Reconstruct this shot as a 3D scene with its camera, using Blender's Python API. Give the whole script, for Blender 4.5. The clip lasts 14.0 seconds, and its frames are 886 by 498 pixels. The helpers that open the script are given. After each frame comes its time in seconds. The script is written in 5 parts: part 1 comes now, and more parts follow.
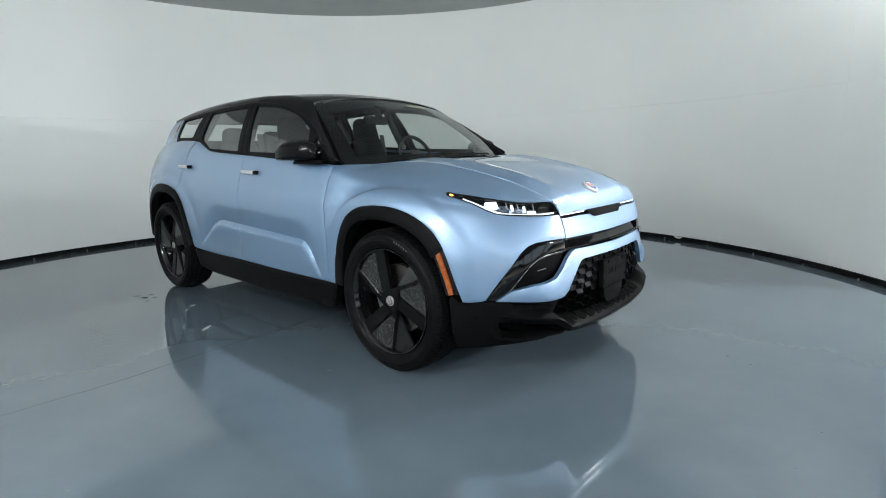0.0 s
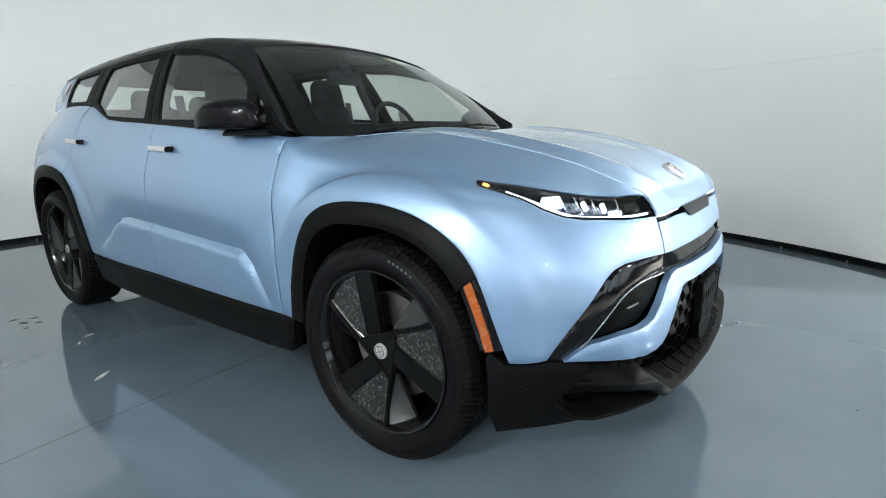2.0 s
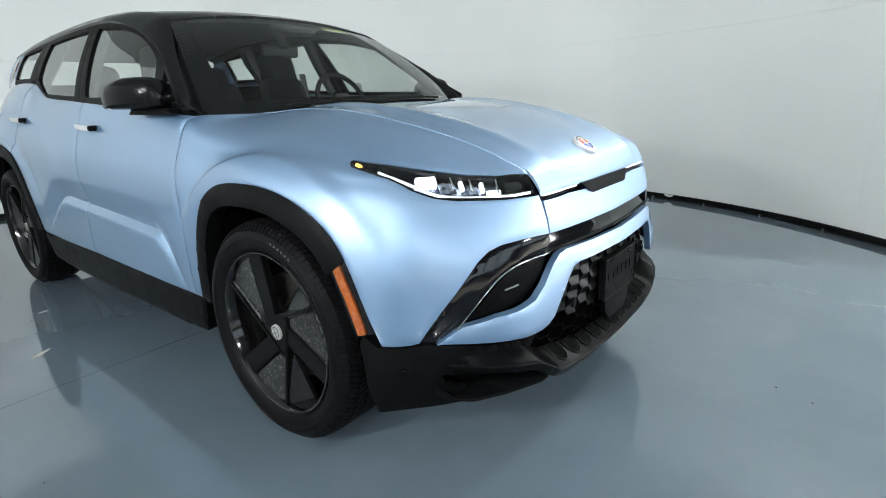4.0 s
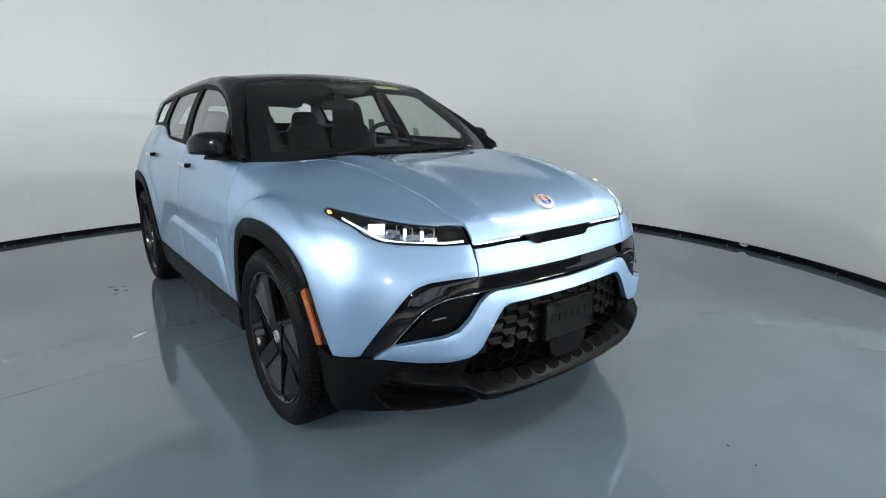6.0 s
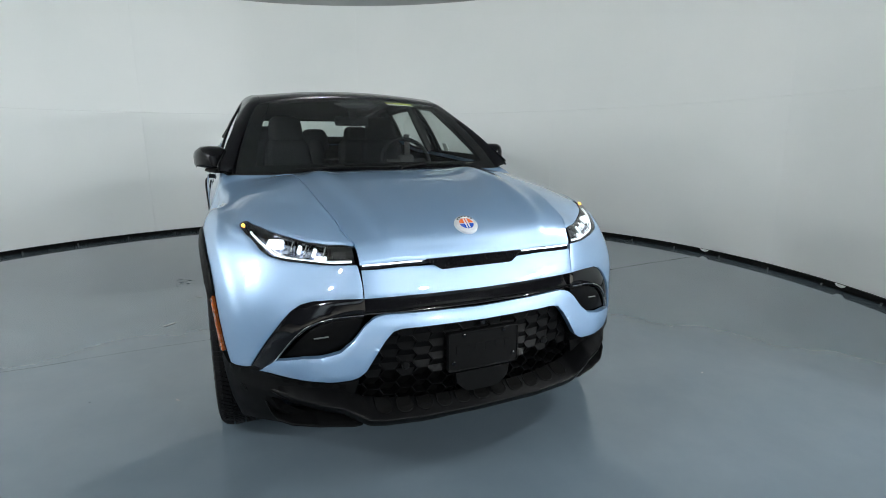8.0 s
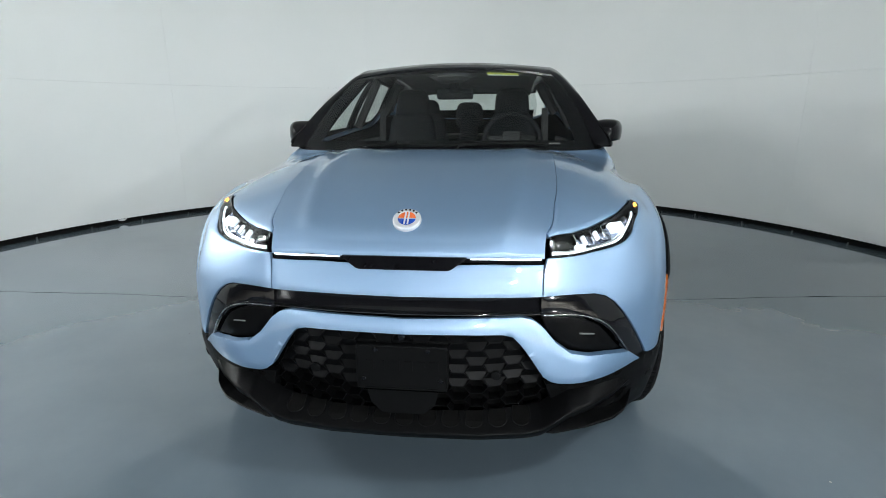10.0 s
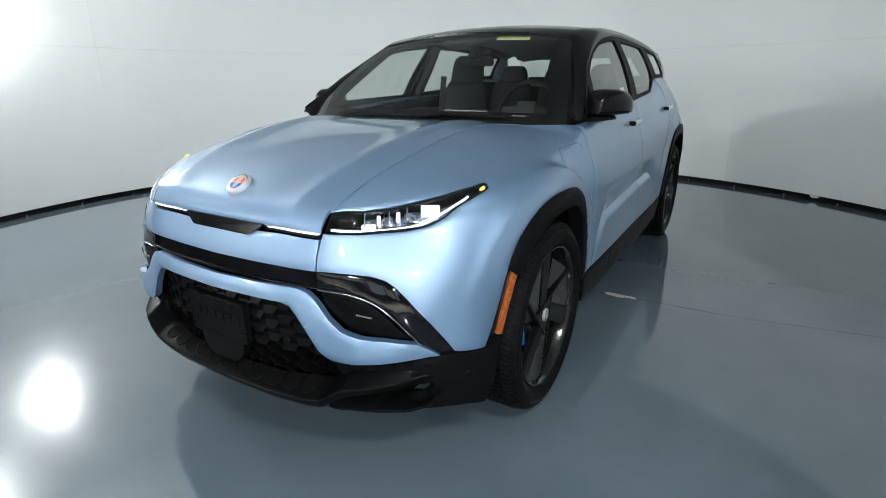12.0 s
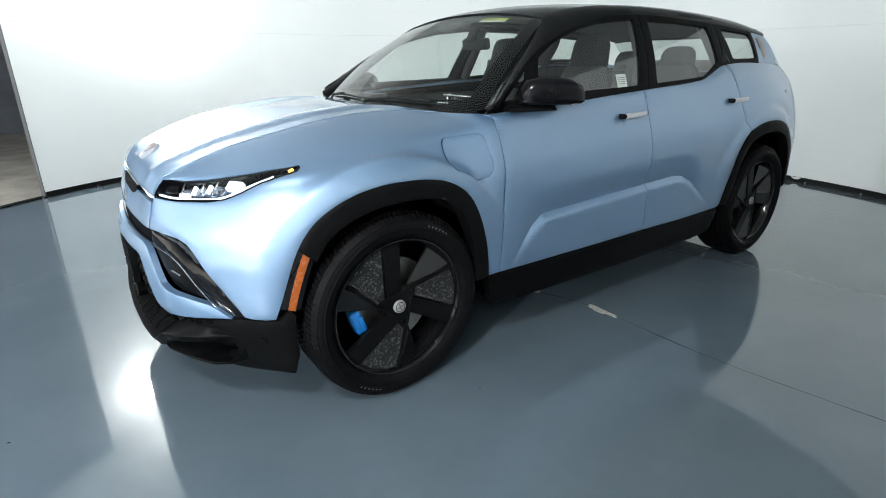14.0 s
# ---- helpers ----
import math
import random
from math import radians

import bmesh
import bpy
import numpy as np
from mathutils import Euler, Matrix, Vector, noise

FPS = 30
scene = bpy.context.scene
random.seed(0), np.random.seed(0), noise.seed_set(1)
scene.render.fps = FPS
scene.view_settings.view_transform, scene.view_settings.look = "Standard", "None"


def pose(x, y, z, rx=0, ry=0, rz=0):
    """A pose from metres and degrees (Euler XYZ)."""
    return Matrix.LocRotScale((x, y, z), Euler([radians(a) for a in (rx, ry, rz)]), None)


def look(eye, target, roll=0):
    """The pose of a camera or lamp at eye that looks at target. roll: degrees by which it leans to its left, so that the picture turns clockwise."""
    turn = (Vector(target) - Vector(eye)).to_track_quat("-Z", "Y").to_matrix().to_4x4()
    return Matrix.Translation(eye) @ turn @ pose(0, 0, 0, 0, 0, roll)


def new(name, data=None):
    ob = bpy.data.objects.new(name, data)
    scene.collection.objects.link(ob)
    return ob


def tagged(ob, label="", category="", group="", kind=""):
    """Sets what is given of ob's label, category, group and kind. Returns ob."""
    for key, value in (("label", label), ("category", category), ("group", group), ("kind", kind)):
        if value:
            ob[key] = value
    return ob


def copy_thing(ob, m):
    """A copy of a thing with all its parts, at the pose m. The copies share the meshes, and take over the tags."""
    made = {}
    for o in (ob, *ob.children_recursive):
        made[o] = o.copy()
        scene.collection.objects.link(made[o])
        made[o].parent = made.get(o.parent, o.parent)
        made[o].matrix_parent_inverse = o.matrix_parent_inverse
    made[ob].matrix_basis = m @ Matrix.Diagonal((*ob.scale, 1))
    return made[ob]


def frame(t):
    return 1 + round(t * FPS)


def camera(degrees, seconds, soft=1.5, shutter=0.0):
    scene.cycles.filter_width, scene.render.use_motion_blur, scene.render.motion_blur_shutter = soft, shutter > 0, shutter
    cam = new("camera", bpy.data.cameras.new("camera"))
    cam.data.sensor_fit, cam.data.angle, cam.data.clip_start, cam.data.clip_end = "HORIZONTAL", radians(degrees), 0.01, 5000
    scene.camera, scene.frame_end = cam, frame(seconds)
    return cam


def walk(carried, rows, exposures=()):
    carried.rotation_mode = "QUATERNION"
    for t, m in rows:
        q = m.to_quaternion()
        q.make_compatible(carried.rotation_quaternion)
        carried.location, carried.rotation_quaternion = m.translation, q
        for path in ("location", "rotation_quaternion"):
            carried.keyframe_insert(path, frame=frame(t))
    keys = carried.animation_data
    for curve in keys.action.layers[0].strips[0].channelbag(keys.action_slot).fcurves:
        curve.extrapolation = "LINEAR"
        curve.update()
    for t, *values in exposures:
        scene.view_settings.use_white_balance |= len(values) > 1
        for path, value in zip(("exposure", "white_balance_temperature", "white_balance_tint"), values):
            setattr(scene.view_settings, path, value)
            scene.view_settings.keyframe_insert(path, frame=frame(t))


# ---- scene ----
cam = camera(81.1, 14.0, soft=.9)
PATH = [
    (0, (3.491, -2.729, 1.185), (2.169, -1.276, 0.809), -1.4),
    (0.5, (3.231, -2.573, 1.167), (1.935, -1.103, 0.771), -0.8),
    (1, (3.017, -2.421, 1.138), (1.761, -0.92, 0.726), -1.0),
    (1.5, (2.821, -2.251, 1.129), (1.595, -0.729, 0.706), -1.1),
    (2, (2.643, -2.116, 1.125), (1.459, -0.567, 0.68), -1.0),
    (2.5, (2.598, -1.979, 1.115), (1.45, -0.418, 0.619), -1.6),
    (3, (2.665, -1.89, 1.109), (1.531, -0.337, 0.561), -2.1),
    (5.5, (3.446, -1.757, 1.258), (1.988, -0.483, 0.757), -1.1),
    (6, (3.58, -1.647, 1.269), (2.041, -0.456, 0.809), -0.9),
    (6.5, (3.687, -1.45, 1.27), (2.065, -0.362, 0.838), -0.9),
    (7, (3.834, -1.294, 1.264), (2.151, -0.294, 0.855), -0.8),
    (7.5, (3.965, -1.113, 1.279), (2.235, -0.193, 0.878), -0.6),
    (10, (3.805, 0.308, 1.302), (1.883, 0.09, 0.795), -0.4),
    (10.5, (3.7, 0.639, 1.34), (1.814, 0.212, 0.827), -0.5),
    (11, (3.643, 0.979, 1.334), (1.81, 0.377, 0.805), -0.4),
    (11.5, (3.512, 1.287, 1.311), (1.785, 0.453, 0.742), -0.5),
    (12, (3.333, 1.586, 1.311), (1.711, 0.594, 0.69), -0.4),
    (12.5, (3.141, 1.881, 1.314), (1.628, 0.746, 0.664), -0.3),
    (13, (2.894, 2.122, 1.317), (1.513, 0.849, 0.629), -0.0),
    (13.5, (2.652, 2.365, 1.312), (1.396, 0.971, 0.62), -0.1),
    (14, (2.422, 2.572, 1.322), (1.325, 1.044, 0.642), -0.0),
]
walk(cam, [(t, look(eye, target, roll)) for t, eye, target, roll in PATH], [(0, .16), (1, .24), (2, .46), (3, .50), (5.5, .32), (6.5, .16), (7.5, .12), (10, .10), (11.5, .06), (12, .04), (12.5, .14), (13, .24), (14, .50)])

# ---- world and lights ----
world = bpy.data.worlds.new("world")
scene.world = world
world.use_nodes = True
world.node_tree.nodes["Background"].inputs[0].default_value = (0.5, 0.6, 0.7, 1)
world.node_tree.nodes["Background"].inputs[1].default_value = 0.15
scene.view_settings.exposure = 0.0


# ---- materials ----
def material(name):
    m = bpy.data.materials.new(name)
    m.use_nodes = True
    t = m.node_tree
    return m, t, t.nodes["Principled BSDF"]


def noise_node(t, scale, detail=4.0, rough=0.55, coords="Object", stretch=(1, 1, 1)):
    c = t.nodes.new("ShaderNodeTexCoord")
    mp = t.nodes.new("ShaderNodeMapping")
    mp.inputs["Scale"].default_value = stretch
    n = t.nodes.new("ShaderNodeTexNoise")
    n.inputs["Scale"].default_value, n.inputs["Detail"].default_value, n.inputs["Roughness"].default_value = scale, detail, rough
    t.links.new(c.outputs[coords], mp.inputs["Vector"])
    t.links.new(mp.outputs[0], n.inputs["Vector"])
    return n.outputs[0]


def ramp(t, value, stops):
    r = t.nodes.new("ShaderNodeValToRGB")
    while len(r.color_ramp.elements) < len(stops):
        r.color_ramp.elements.new(0.5)
    for e, (p, c) in zip(r.color_ramp.elements, stops):
        e.position, e.color = p, (*c, 1) if len(c) == 3 else c
    t.links.new(value, r.inputs[0])
    return r.outputs[0]


def rgb(v):
    return (v, v, v)


def bump(t, bsdf, value, strength, distance):
    b = t.nodes.new("ShaderNodeBump")
    b.inputs["Strength"].default_value, b.inputs["Distance"].default_value = strength, distance
    t.links.new(value, b.inputs["Height"])
    t.links.new(b.outputs[0], bsdf.inputs["Normal"])


def simple(name, colour, rough, metal=0.0, coat=0.0, vary=0.12, scale=30, relief=0.0, spec=0.5):
    m, t, b = material(name)
    lo, hi = [tuple(c * k for c in colour) for k in (1 - vary, 1 + vary)]
    n = noise_node(t, scale)
    t.links.new(ramp(t, n, [(0.3, lo), (0.7, hi)]), b.inputs["Base Color"])
    t.links.new(ramp(t, noise_node(t, scale * .31, 6), [(0.25, rgb(max(0, rough - .06))), (0.75, rgb(min(1, rough + .08)))]), b.inputs["Roughness"])
    b.inputs["Metallic"].default_value, b.inputs["Coat Weight"].default_value = metal, coat
    b.inputs["Coat Roughness"].default_value = 0.03
    b.inputs["Specular IOR Level"].default_value = spec
    if relief:
        bump(t, b, noise_node(t, scale * 8, 3), 0.5, relief)
    return m


def glow(name, colour, strength, rough=.3):
    m, t, b = material(name)
    b.inputs["Base Color"].default_value = (*colour, 1)
    b.inputs["Emission Color"].default_value = (*colour, 1)
    b.inputs["Emission Strength"].default_value = strength
    b.inputs["Roughness"].default_value = rough
    return m


def pane(name, tint, gloss_rough=0.0, ior=1.5):
    """Thin glass: tinted clear, with the mirror of its surface."""
    m, t, b = material(name)
    t.nodes.remove(b)
    clear, shine, mix, edge, power, gain = [t.nodes.new(k) for k in ("ShaderNodeBsdfTransparent", "ShaderNodeBsdfGlossy", "ShaderNodeMixShader", "ShaderNodeLayerWeight", "ShaderNodeMath", "ShaderNodeMath")]
    clear.inputs[0].default_value = (*tint, 1)
    shine.inputs["Roughness"].default_value = gloss_rough
    shine.inputs["Color"].default_value = (1, 1, 1, 1)
    edge.inputs["Blend"].default_value = 0.5
    power.operation, gain.operation = "POWER", "MULTIPLY_ADD"
    power.inputs[1].default_value = 5.0
    base = ((ior - 1) / (ior + 1)) ** 2 * 1.1
    gain.inputs[1].default_value, gain.inputs[2].default_value = 1 - base, base
    t.links.new(edge.outputs["Facing"], power.inputs[0])
    t.links.new(power.outputs[0], gain.inputs[0])
    t.links.new(gain.outputs[0], mix.inputs[0])
    t.links.new(clear.outputs[0], mix.inputs[1])
    t.links.new(shine.outputs[0], mix.inputs[2])
    t.links.new(mix.outputs[0], t.nodes["Material Output"].inputs["Surface"])
    return m


# pearl paint: blue ground with a broad pale silver flake, both under one clear coat
PAINT, _t, _b = material("blue_metallic_paint")
_t.links.new(ramp(_t, noise_node(_t, 900, 2, .7), [(0.35, (0.046, 0.208, 0.445)), (0.65, (0.086, 0.297, 0.58))]), _b.inputs["Base Color"])
_f = _t.nodes.new("ShaderNodeBsdfPrincipled")
_f.inputs["Base Color"].default_value = (0.74, 0.755, 0.745, 1)
_m = _t.nodes.new("ShaderNodeMixShader")
_t.links.new(ramp(_t, noise_node(_t, 1400, 2, .7), [(0.3, rgb(.24)), (0.7, rgb(.40))]), _m.inputs[0])
for _s, _k, _r in ((_b, .85, .56), (_f, 1.0, .50)):
    _s.inputs["Metallic"].default_value, _s.inputs["Roughness"].default_value = _k, _r
    _s.inputs["Coat Weight"].default_value, _s.inputs["Coat Roughness"].default_value, _s.inputs["Coat IOR"].default_value = 1.0, .012, 1.68
    _s.inputs["Specular IOR Level"].default_value = .2
    bump(_t, _s, noise_node(_t, 1500, 2), 0.10, 0.0004)
_t.links.new(_b.outputs[0], _m.inputs[1])
_t.links.new(_f.outputs[0], _m.inputs[2])
_t.links.new(_m.outputs[0], _t.nodes["Material Output"].inputs["Surface"])

GRILLE = simple("grained_black_grille", (0.0030, 0.0031, 0.0034), 0.36, vary=.2, scale=60, relief=0.0002, spec=.05)
PLASTIC = simple("matte_black_plastic", (0.0038, 0.0040, 0.0043), 0.46, vary=.2, scale=60, relief=0.0003, spec=.055)
GLOSS = simple("gloss_black", (0.004, 0.004, 0.005), 0.06, vary=.1)
WIPER = simple("matte_black_rubber", (0.006, 0.006, 0.006), 0.7, vary=.2, spec=.1)
ROOFBLACK = simple("gloss_black_roof", (0.004, 0.004, 0.005), 0.16, vary=.1, spec=.15)
FRIT = simple("black_glass_border", (0.004, 0.004, 0.0045), 0.7, vary=.1, spec=.0)
# near black of hidden parts; also paints the shade in openings and pockets
SHELL = simple("hidden_part_and_shade_black", (0.003, 0.003, 0.003), 0.85, vary=.3, spec=.04)
RUBBER = simple("tyre_rubber", (0.0045, 0.0045, 0.005), 0.48, vary=.3, scale=25, relief=0.0003, spec=.06)
RIMBLACK = simple("gloss_black_rim", (0.004, 0.004, 0.0045), 0.10, coat=.4, vary=.2, spec=.4)
BLADE = simple("satin_black_spoke", (0.004, 0.0042, 0.0045), 0.34, vary=.2, spec=.10)
DISC = simple("brushed_brake_disc", (0.35, 0.33, 0.30), 0.35, metal=1.0, vary=.25, scale=40)
CALIPER = simple("blue_caliper", (0.01, 0.14, 0.42), 0.3, coat=.5, vary=.15)
SILVER = simple("satin_silver", (0.62, 0.63, 0.64), 0.22, metal=1.0, vary=.08)
STRIP = simple("dark_satin_strip", (0.34, 0.345, 0.35), 0.26, metal=1.0, vary=.08)
CHROME = simple("polished_chrome", (0.8, 0.8, 0.8), 0.08, metal=1.0, vary=.04)
AMBER = simple("amber_reflector", (0.30, 0.068, 0.008), 0.25, coat=.8, vary=.10, scale=250)
LEATHER = simple("dark_grey_leather", (0.009, 0.010, 0.0115), 0.6, vary=.2, scale=40, relief=.0001, spec=.06)
DASHTOP = simple("grey_dashboard_top", (0.075, 0.080, 0.078), 0.6, vary=.15, scale=50, relief=.0001, spec=.25)
DASH = simple("dark_dashboard", (0.022, 0.023, 0.024), 0.6, vary=.2, scale=50, relief=.0001, spec=.25)
MIDTRIM = simple("mid_grey_trim", (0.10, 0.105, 0.105), 0.5, vary=.1)
LIGHTTRIM = simple("pale_grey_trim", (0.30, 0.30, 0.29), 0.5, vary=.1)
SCREEN = simple("dark_screen", (0.004, 0.004, 0.005), 0.05, coat=.6)
BADGE = simple("pale_silver_badge", (0.55, 0.56, 0.58), 0.35, metal=.4, coat=.4, vary=.06)
WHITEPAINT = simple("white_wheel_paint", (0.6, 0.6, 0.6), 0.5)
ORANGE = simple("orange_enamel", (0.65, 0.13, 0.03), 0.25, coat=.6)
BLUE = simple("blue_enamel", (0.01, 0.06, 0.36), 0.25, coat=.6)
RED = simple("red_lens", (0.12, 0.012, 0.02), 0.15, coat=1.0)
STICKER = simple("yellow_green_sticker", (0.45, 0.52, 0.06), 0.6)
PAPER = simple("white_paper", (0.62, 0.66, 0.62), 0.7)
WINDOW = pane("side_window_glass", (0.82, 0.87, 0.84), ior=2.2)
WSCREEN = pane("windscreen_glass", (0.84, 0.88, 0.86), ior=1.44)
LENS = pane("clear_lens", (0.92, 0.94, 0.95), ior=1.45)
LED = glow("white_led", (0.90, 0.96, 1.0), 0.92)
LEDSOFT = glow("white_light_bar", (0.90, 0.95, 1.0), 0.62)
AMBERLED = glow("amber_lamp", (1.0, 0.42, 0.06), 3.0)

# faceted lamp reflector: dull bright metal broken into small planes
FACET, _t, _b = material("faceted_reflector")
_v = _t.nodes.new("ShaderNodeTexVoronoi")
_v.inputs["Scale"].default_value = 85
_c = _t.nodes.new("ShaderNodeTexCoord")
_t.links.new(_c.outputs["Object"], _v.inputs["Vector"])
_t.links.new(ramp(_t, _v.outputs["Color"], [(0.15, (.16, .18, .24)), (0.5, (.42, .46, .58)), (0.85, (.80, .86, 1.0))]), _b.inputs["Base Color"])
_b.inputs["Metallic"].default_value, _b.inputs["Roughness"].default_value = 1.0, .22
bump(_t, _b, _v.outputs["Color"], .8, .006)

# carbon flake insert: marbled chips under lacquer
CARBON, _t, _b = material("marbled_carbon")
_v = _t.nodes.new("ShaderNodeTexVoronoi")
_v.inputs["Scale"].default_value = 140
_c = _t.nodes.new("ShaderNodeTexCoord")
_t.links.new(_c.outputs["Object"], _v.inputs["Vector"])
_t.links.new(ramp(_t, _v.outputs["Color"], [(0.3, rgb(.006)), (0.66, rgb(.018)), (0.9, rgb(.10))]), _b.inputs["Base Color"])
_b.inputs["Roughness"].default_value, _b.inputs["Coat Weight"].default_value = .35, .35
_b.inputs["Specular IOR Level"].default_value = .25

# painted plaster wall: white, faint rolled texture and marks
WALL, _t, _b = material("white_painted_wall")
_t.links.new(ramp(_t, noise_node(_t, .7, 5), [(0.3, (0.81, 0.835, 0.82)), (0.7, (0.85, 0.865, 0.85))]), _b.inputs["Base Color"])
_b.inputs["Roughness"].default_value = 0.55
bump(_t, _b, noise_node(_t, 45, 4), 0.12, 0.002)
CEIL = simple("ceiling_paint", (0.45, 0.465, 0.46), 0.8, vary=.04, scale=2)
FOOT_BLACK = simple("black_foot_strip_and_gap", (0.004, 0.004, 0.004), 0.5, vary=.4, scale=6, relief=.001, spec=.15)

# grey epoxy floor: cloudy colour, orange-peel gloss
FLOOR, _t, _b = material("grey_epoxy_floor")
_t.links.new(ramp(_t, noise_node(_t, 1.3, 7, .6), [(0.3, (0.084, 0.113, 0.139)), (0.7, (0.108, 0.139, 0.167))]), _b.inputs["Base Color"])
_t.links.new(ramp(_t, noise_node(_t, 3.5, 7, .65), [(0.3, rgb(.15)), (0.7, rgb(.27))]), _b.inputs["Roughness"])
_b.inputs["Coat Weight"].default_value, _b.inputs["Coat Roughness"].default_value = 1.0, 0.0
_b.inputs["Specular IOR Level"].default_value = 0.06
_b.inputs["Coat IOR"].default_value = 1.6
bump(_t, _b, noise_node(_t, 14, 5, .6), 0.04, 0.003)
_n = _t.nodes.new("ShaderNodeBump")
_n.inputs["Strength"].default_value, _n.inputs["Distance"].default_value = 0.03, 0.003
_t.links.new(noise_node(_t, 9, 3, .5), _n.inputs["Height"])
_t.links.new(_n.outputs[0], _b.inputs["Coat Normal"])
CRACK = simple("dark_floor_crack", (0.012, 0.013, 0.014), 0.9, spec=.0)
SMUDGE = simple("faint_dark_smudge", (0.065, 0.08, 0.095), 0.5, vary=.3, scale=80, spec=.2)
PALE_MARK = simple("pale_chip_and_mark", (0.42, 0.40, 0.36), 0.85, vary=.5, scale=60)
HALL = simple("worn_hall_concrete", (0.46, 0.43, 0.38), 0.7, vary=.25, scale=3)
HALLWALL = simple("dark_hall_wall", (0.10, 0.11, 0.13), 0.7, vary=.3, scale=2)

# ---- the round room ----
CX, CY, RADIUS, HEIGHT = 0.067, -0.382, 4.54, 3.26
OPEN_A, OPEN_B = radians(-54.4), radians(40)      # the mouth of the room, on the side of the car's nose
SEAM_Z = 1.68


def mesh_object(name, verts, faces, mat, smooth=False):
    me = bpy.data.meshes.new(name)
    me.from_pydata([tuple(map(float, v)) for v in verts], [], [tuple(map(int, f)) for f in faces])
    me.materials.append(mat)
    if smooth:
        me.shade_smooth()
    me.update()
    return new(name, me)


def arc_wall(name, a0, a1, r0, r1, z0, z1, mat, n=None):
    """A piece of round wall with thickness."""
    n = n or max(2, int((a1 - a0) / radians(1.5)))
    V, F = [], []
    for k in range(n + 1):
        a = a0 + (a1 - a0) * k / n
        for r, z in ((r0, z0), (r0, z1), (r1, z1), (r1, z0)):
            V.append((CX + r * math.cos(a), CY + r * math.sin(a), z))
    for k in range(n):
        for j in range(4):
            F.append((4 * k + j, 4 * k + (j + 1) % 4, 4 * k + 4 + (j + 1) % 4, 4 * k + 4 + j))
    F += [(3, 2, 1, 0), (4 * n, 4 * n + 1, 4 * n + 2, 4 * n + 3)]
    ob = mesh_object(name, V, F, mat, True)
    ob.data.set_sharp_from_angle(angle=radians(40))
    bm = bmesh.new()
    bm.from_mesh(ob.data)
    bmesh.ops.recalc_face_normals(bm, faces=bm.faces)
    bm.to_mesh(ob.data)
    bm.free()
    return ob


wall = tagged(new("wall_round"), "round white painted panel wall with fine joints", "wall", kind="structure")
starts = [radians(k) for k in (50.2, 82.8, 121.4, 159.3, 197.5, 231.7, 270)]
edges = [OPEN_B] + [b for b in starts if OPEN_B + .05 < b < 2 * math.pi + OPEN_A - .05] + [2 * math.pi + OPEN_A]
for tier, (z0, z1) in enumerate(((0.0, SEAM_Z - .001), (SEAM_Z + .001, HEIGHT))):
    for b0, b1 in zip(edges, edges[1:]):
        p = arc_wall("wall_panel", b0 + .0001, b1 - .0001, RADIUS + .0015 * tier, RADIUS + .03, z0, z1, WALL)
        p.parent = wall
backing = arc_wall("wall_backing", OPEN_B, 2 * math.pi + OPEN_A, RADIUS + .0315, RADIUS + .045, 0, HEIGHT, SHELL)
backing.parent = wall
for end in (OPEN_B - .0022, 2 * math.pi + OPEN_A + .0004):
    cap = arc_wall("end_strip", end, end + .0018, RADIUS - .002, RADIUS + .046, 0, HEIGHT, MIDTRIM, 2)
    cap.parent = wall

# the wall hangs clear of the floor; this black strip paints the dark gap
skirting = arc_wall("baseboard_gap", OPEN_B, 2 * math.pi + OPEN_A, RADIUS - .022, RADIUS - .002, 0.0, 0.055, FOOT_BLACK)
tagged(skirting, "black strip standing in for the dark gap under the wall", "skirting", kind="structure")
rail = arc_wall("trim", OPEN_B, 2 * math.pi + OPEN_A, RADIUS - .030, RADIUS - .0225, 0.0, 0.009, FOOT_BLACK)
tagged(rail, "thin black rail at the foot of the wall", "skirting rail", kind="structure")


def foot_piece(name, degrees, verts2d, depth, parent, mat):
    """A small flat piece standing on the wall's foot at an angle round the room: (along, height) outline."""
    a = radians(degrees)
    r = RADIUS - .0235
    n = len(verts2d)
    V = [(CX + (r - d) * math.cos(a) - u * math.sin(a), CY + (r - d) * math.sin(a) + u * math.cos(a), z) for d in (depth, 0) for u, z in verts2d]
    F = [tuple(range(n))] + [(k, k + n, (k + 1) % n + n, (k + 1) % n) for k in range(n)]
    ob = mesh_object(name, V, F, mat)
    ob.parent = parent


for degrees in (92.7, 73.0, 145.6, 173.6, 242.1):
    foot_piece("half_disc", degrees, [(.052 * math.cos(t), .0555 - .026 * math.sin(t)) for t in np.linspace(0, math.pi, 13)], .004, skirting, WALL)
for k in range(36):
    foot_piece("clip", 45.5 + 7.45 * k, [(-.007, .0), (.007, .0), (.007, .020), (-.007, .020)], .012, rail, MIDTRIM)
sill_strip = arc_wall("floor_trim", OPEN_A, OPEN_B, RADIUS - .02, RADIUS + .06, 0.0, 0.012, FOOT_BLACK)
tagged(sill_strip, "black threshold strip across the opening", "threshold", kind="structure")


def disc(name, r, z0, z1, mat, n=180, cx=CX, cy=CY):
    bm = bmesh.new()
    bmesh.ops.create_cone(bm, cap_ends=True, segments=n, radius1=r, radius2=r, depth=z1 - z0, matrix=Matrix.Translation((cx, cy, (z0 + z1) / 2)))
    me = bpy.data.meshes.new(name)
    bm.to_mesh(me)
    bm.free()
    me.materials.append(mat)
    return new(name, me)


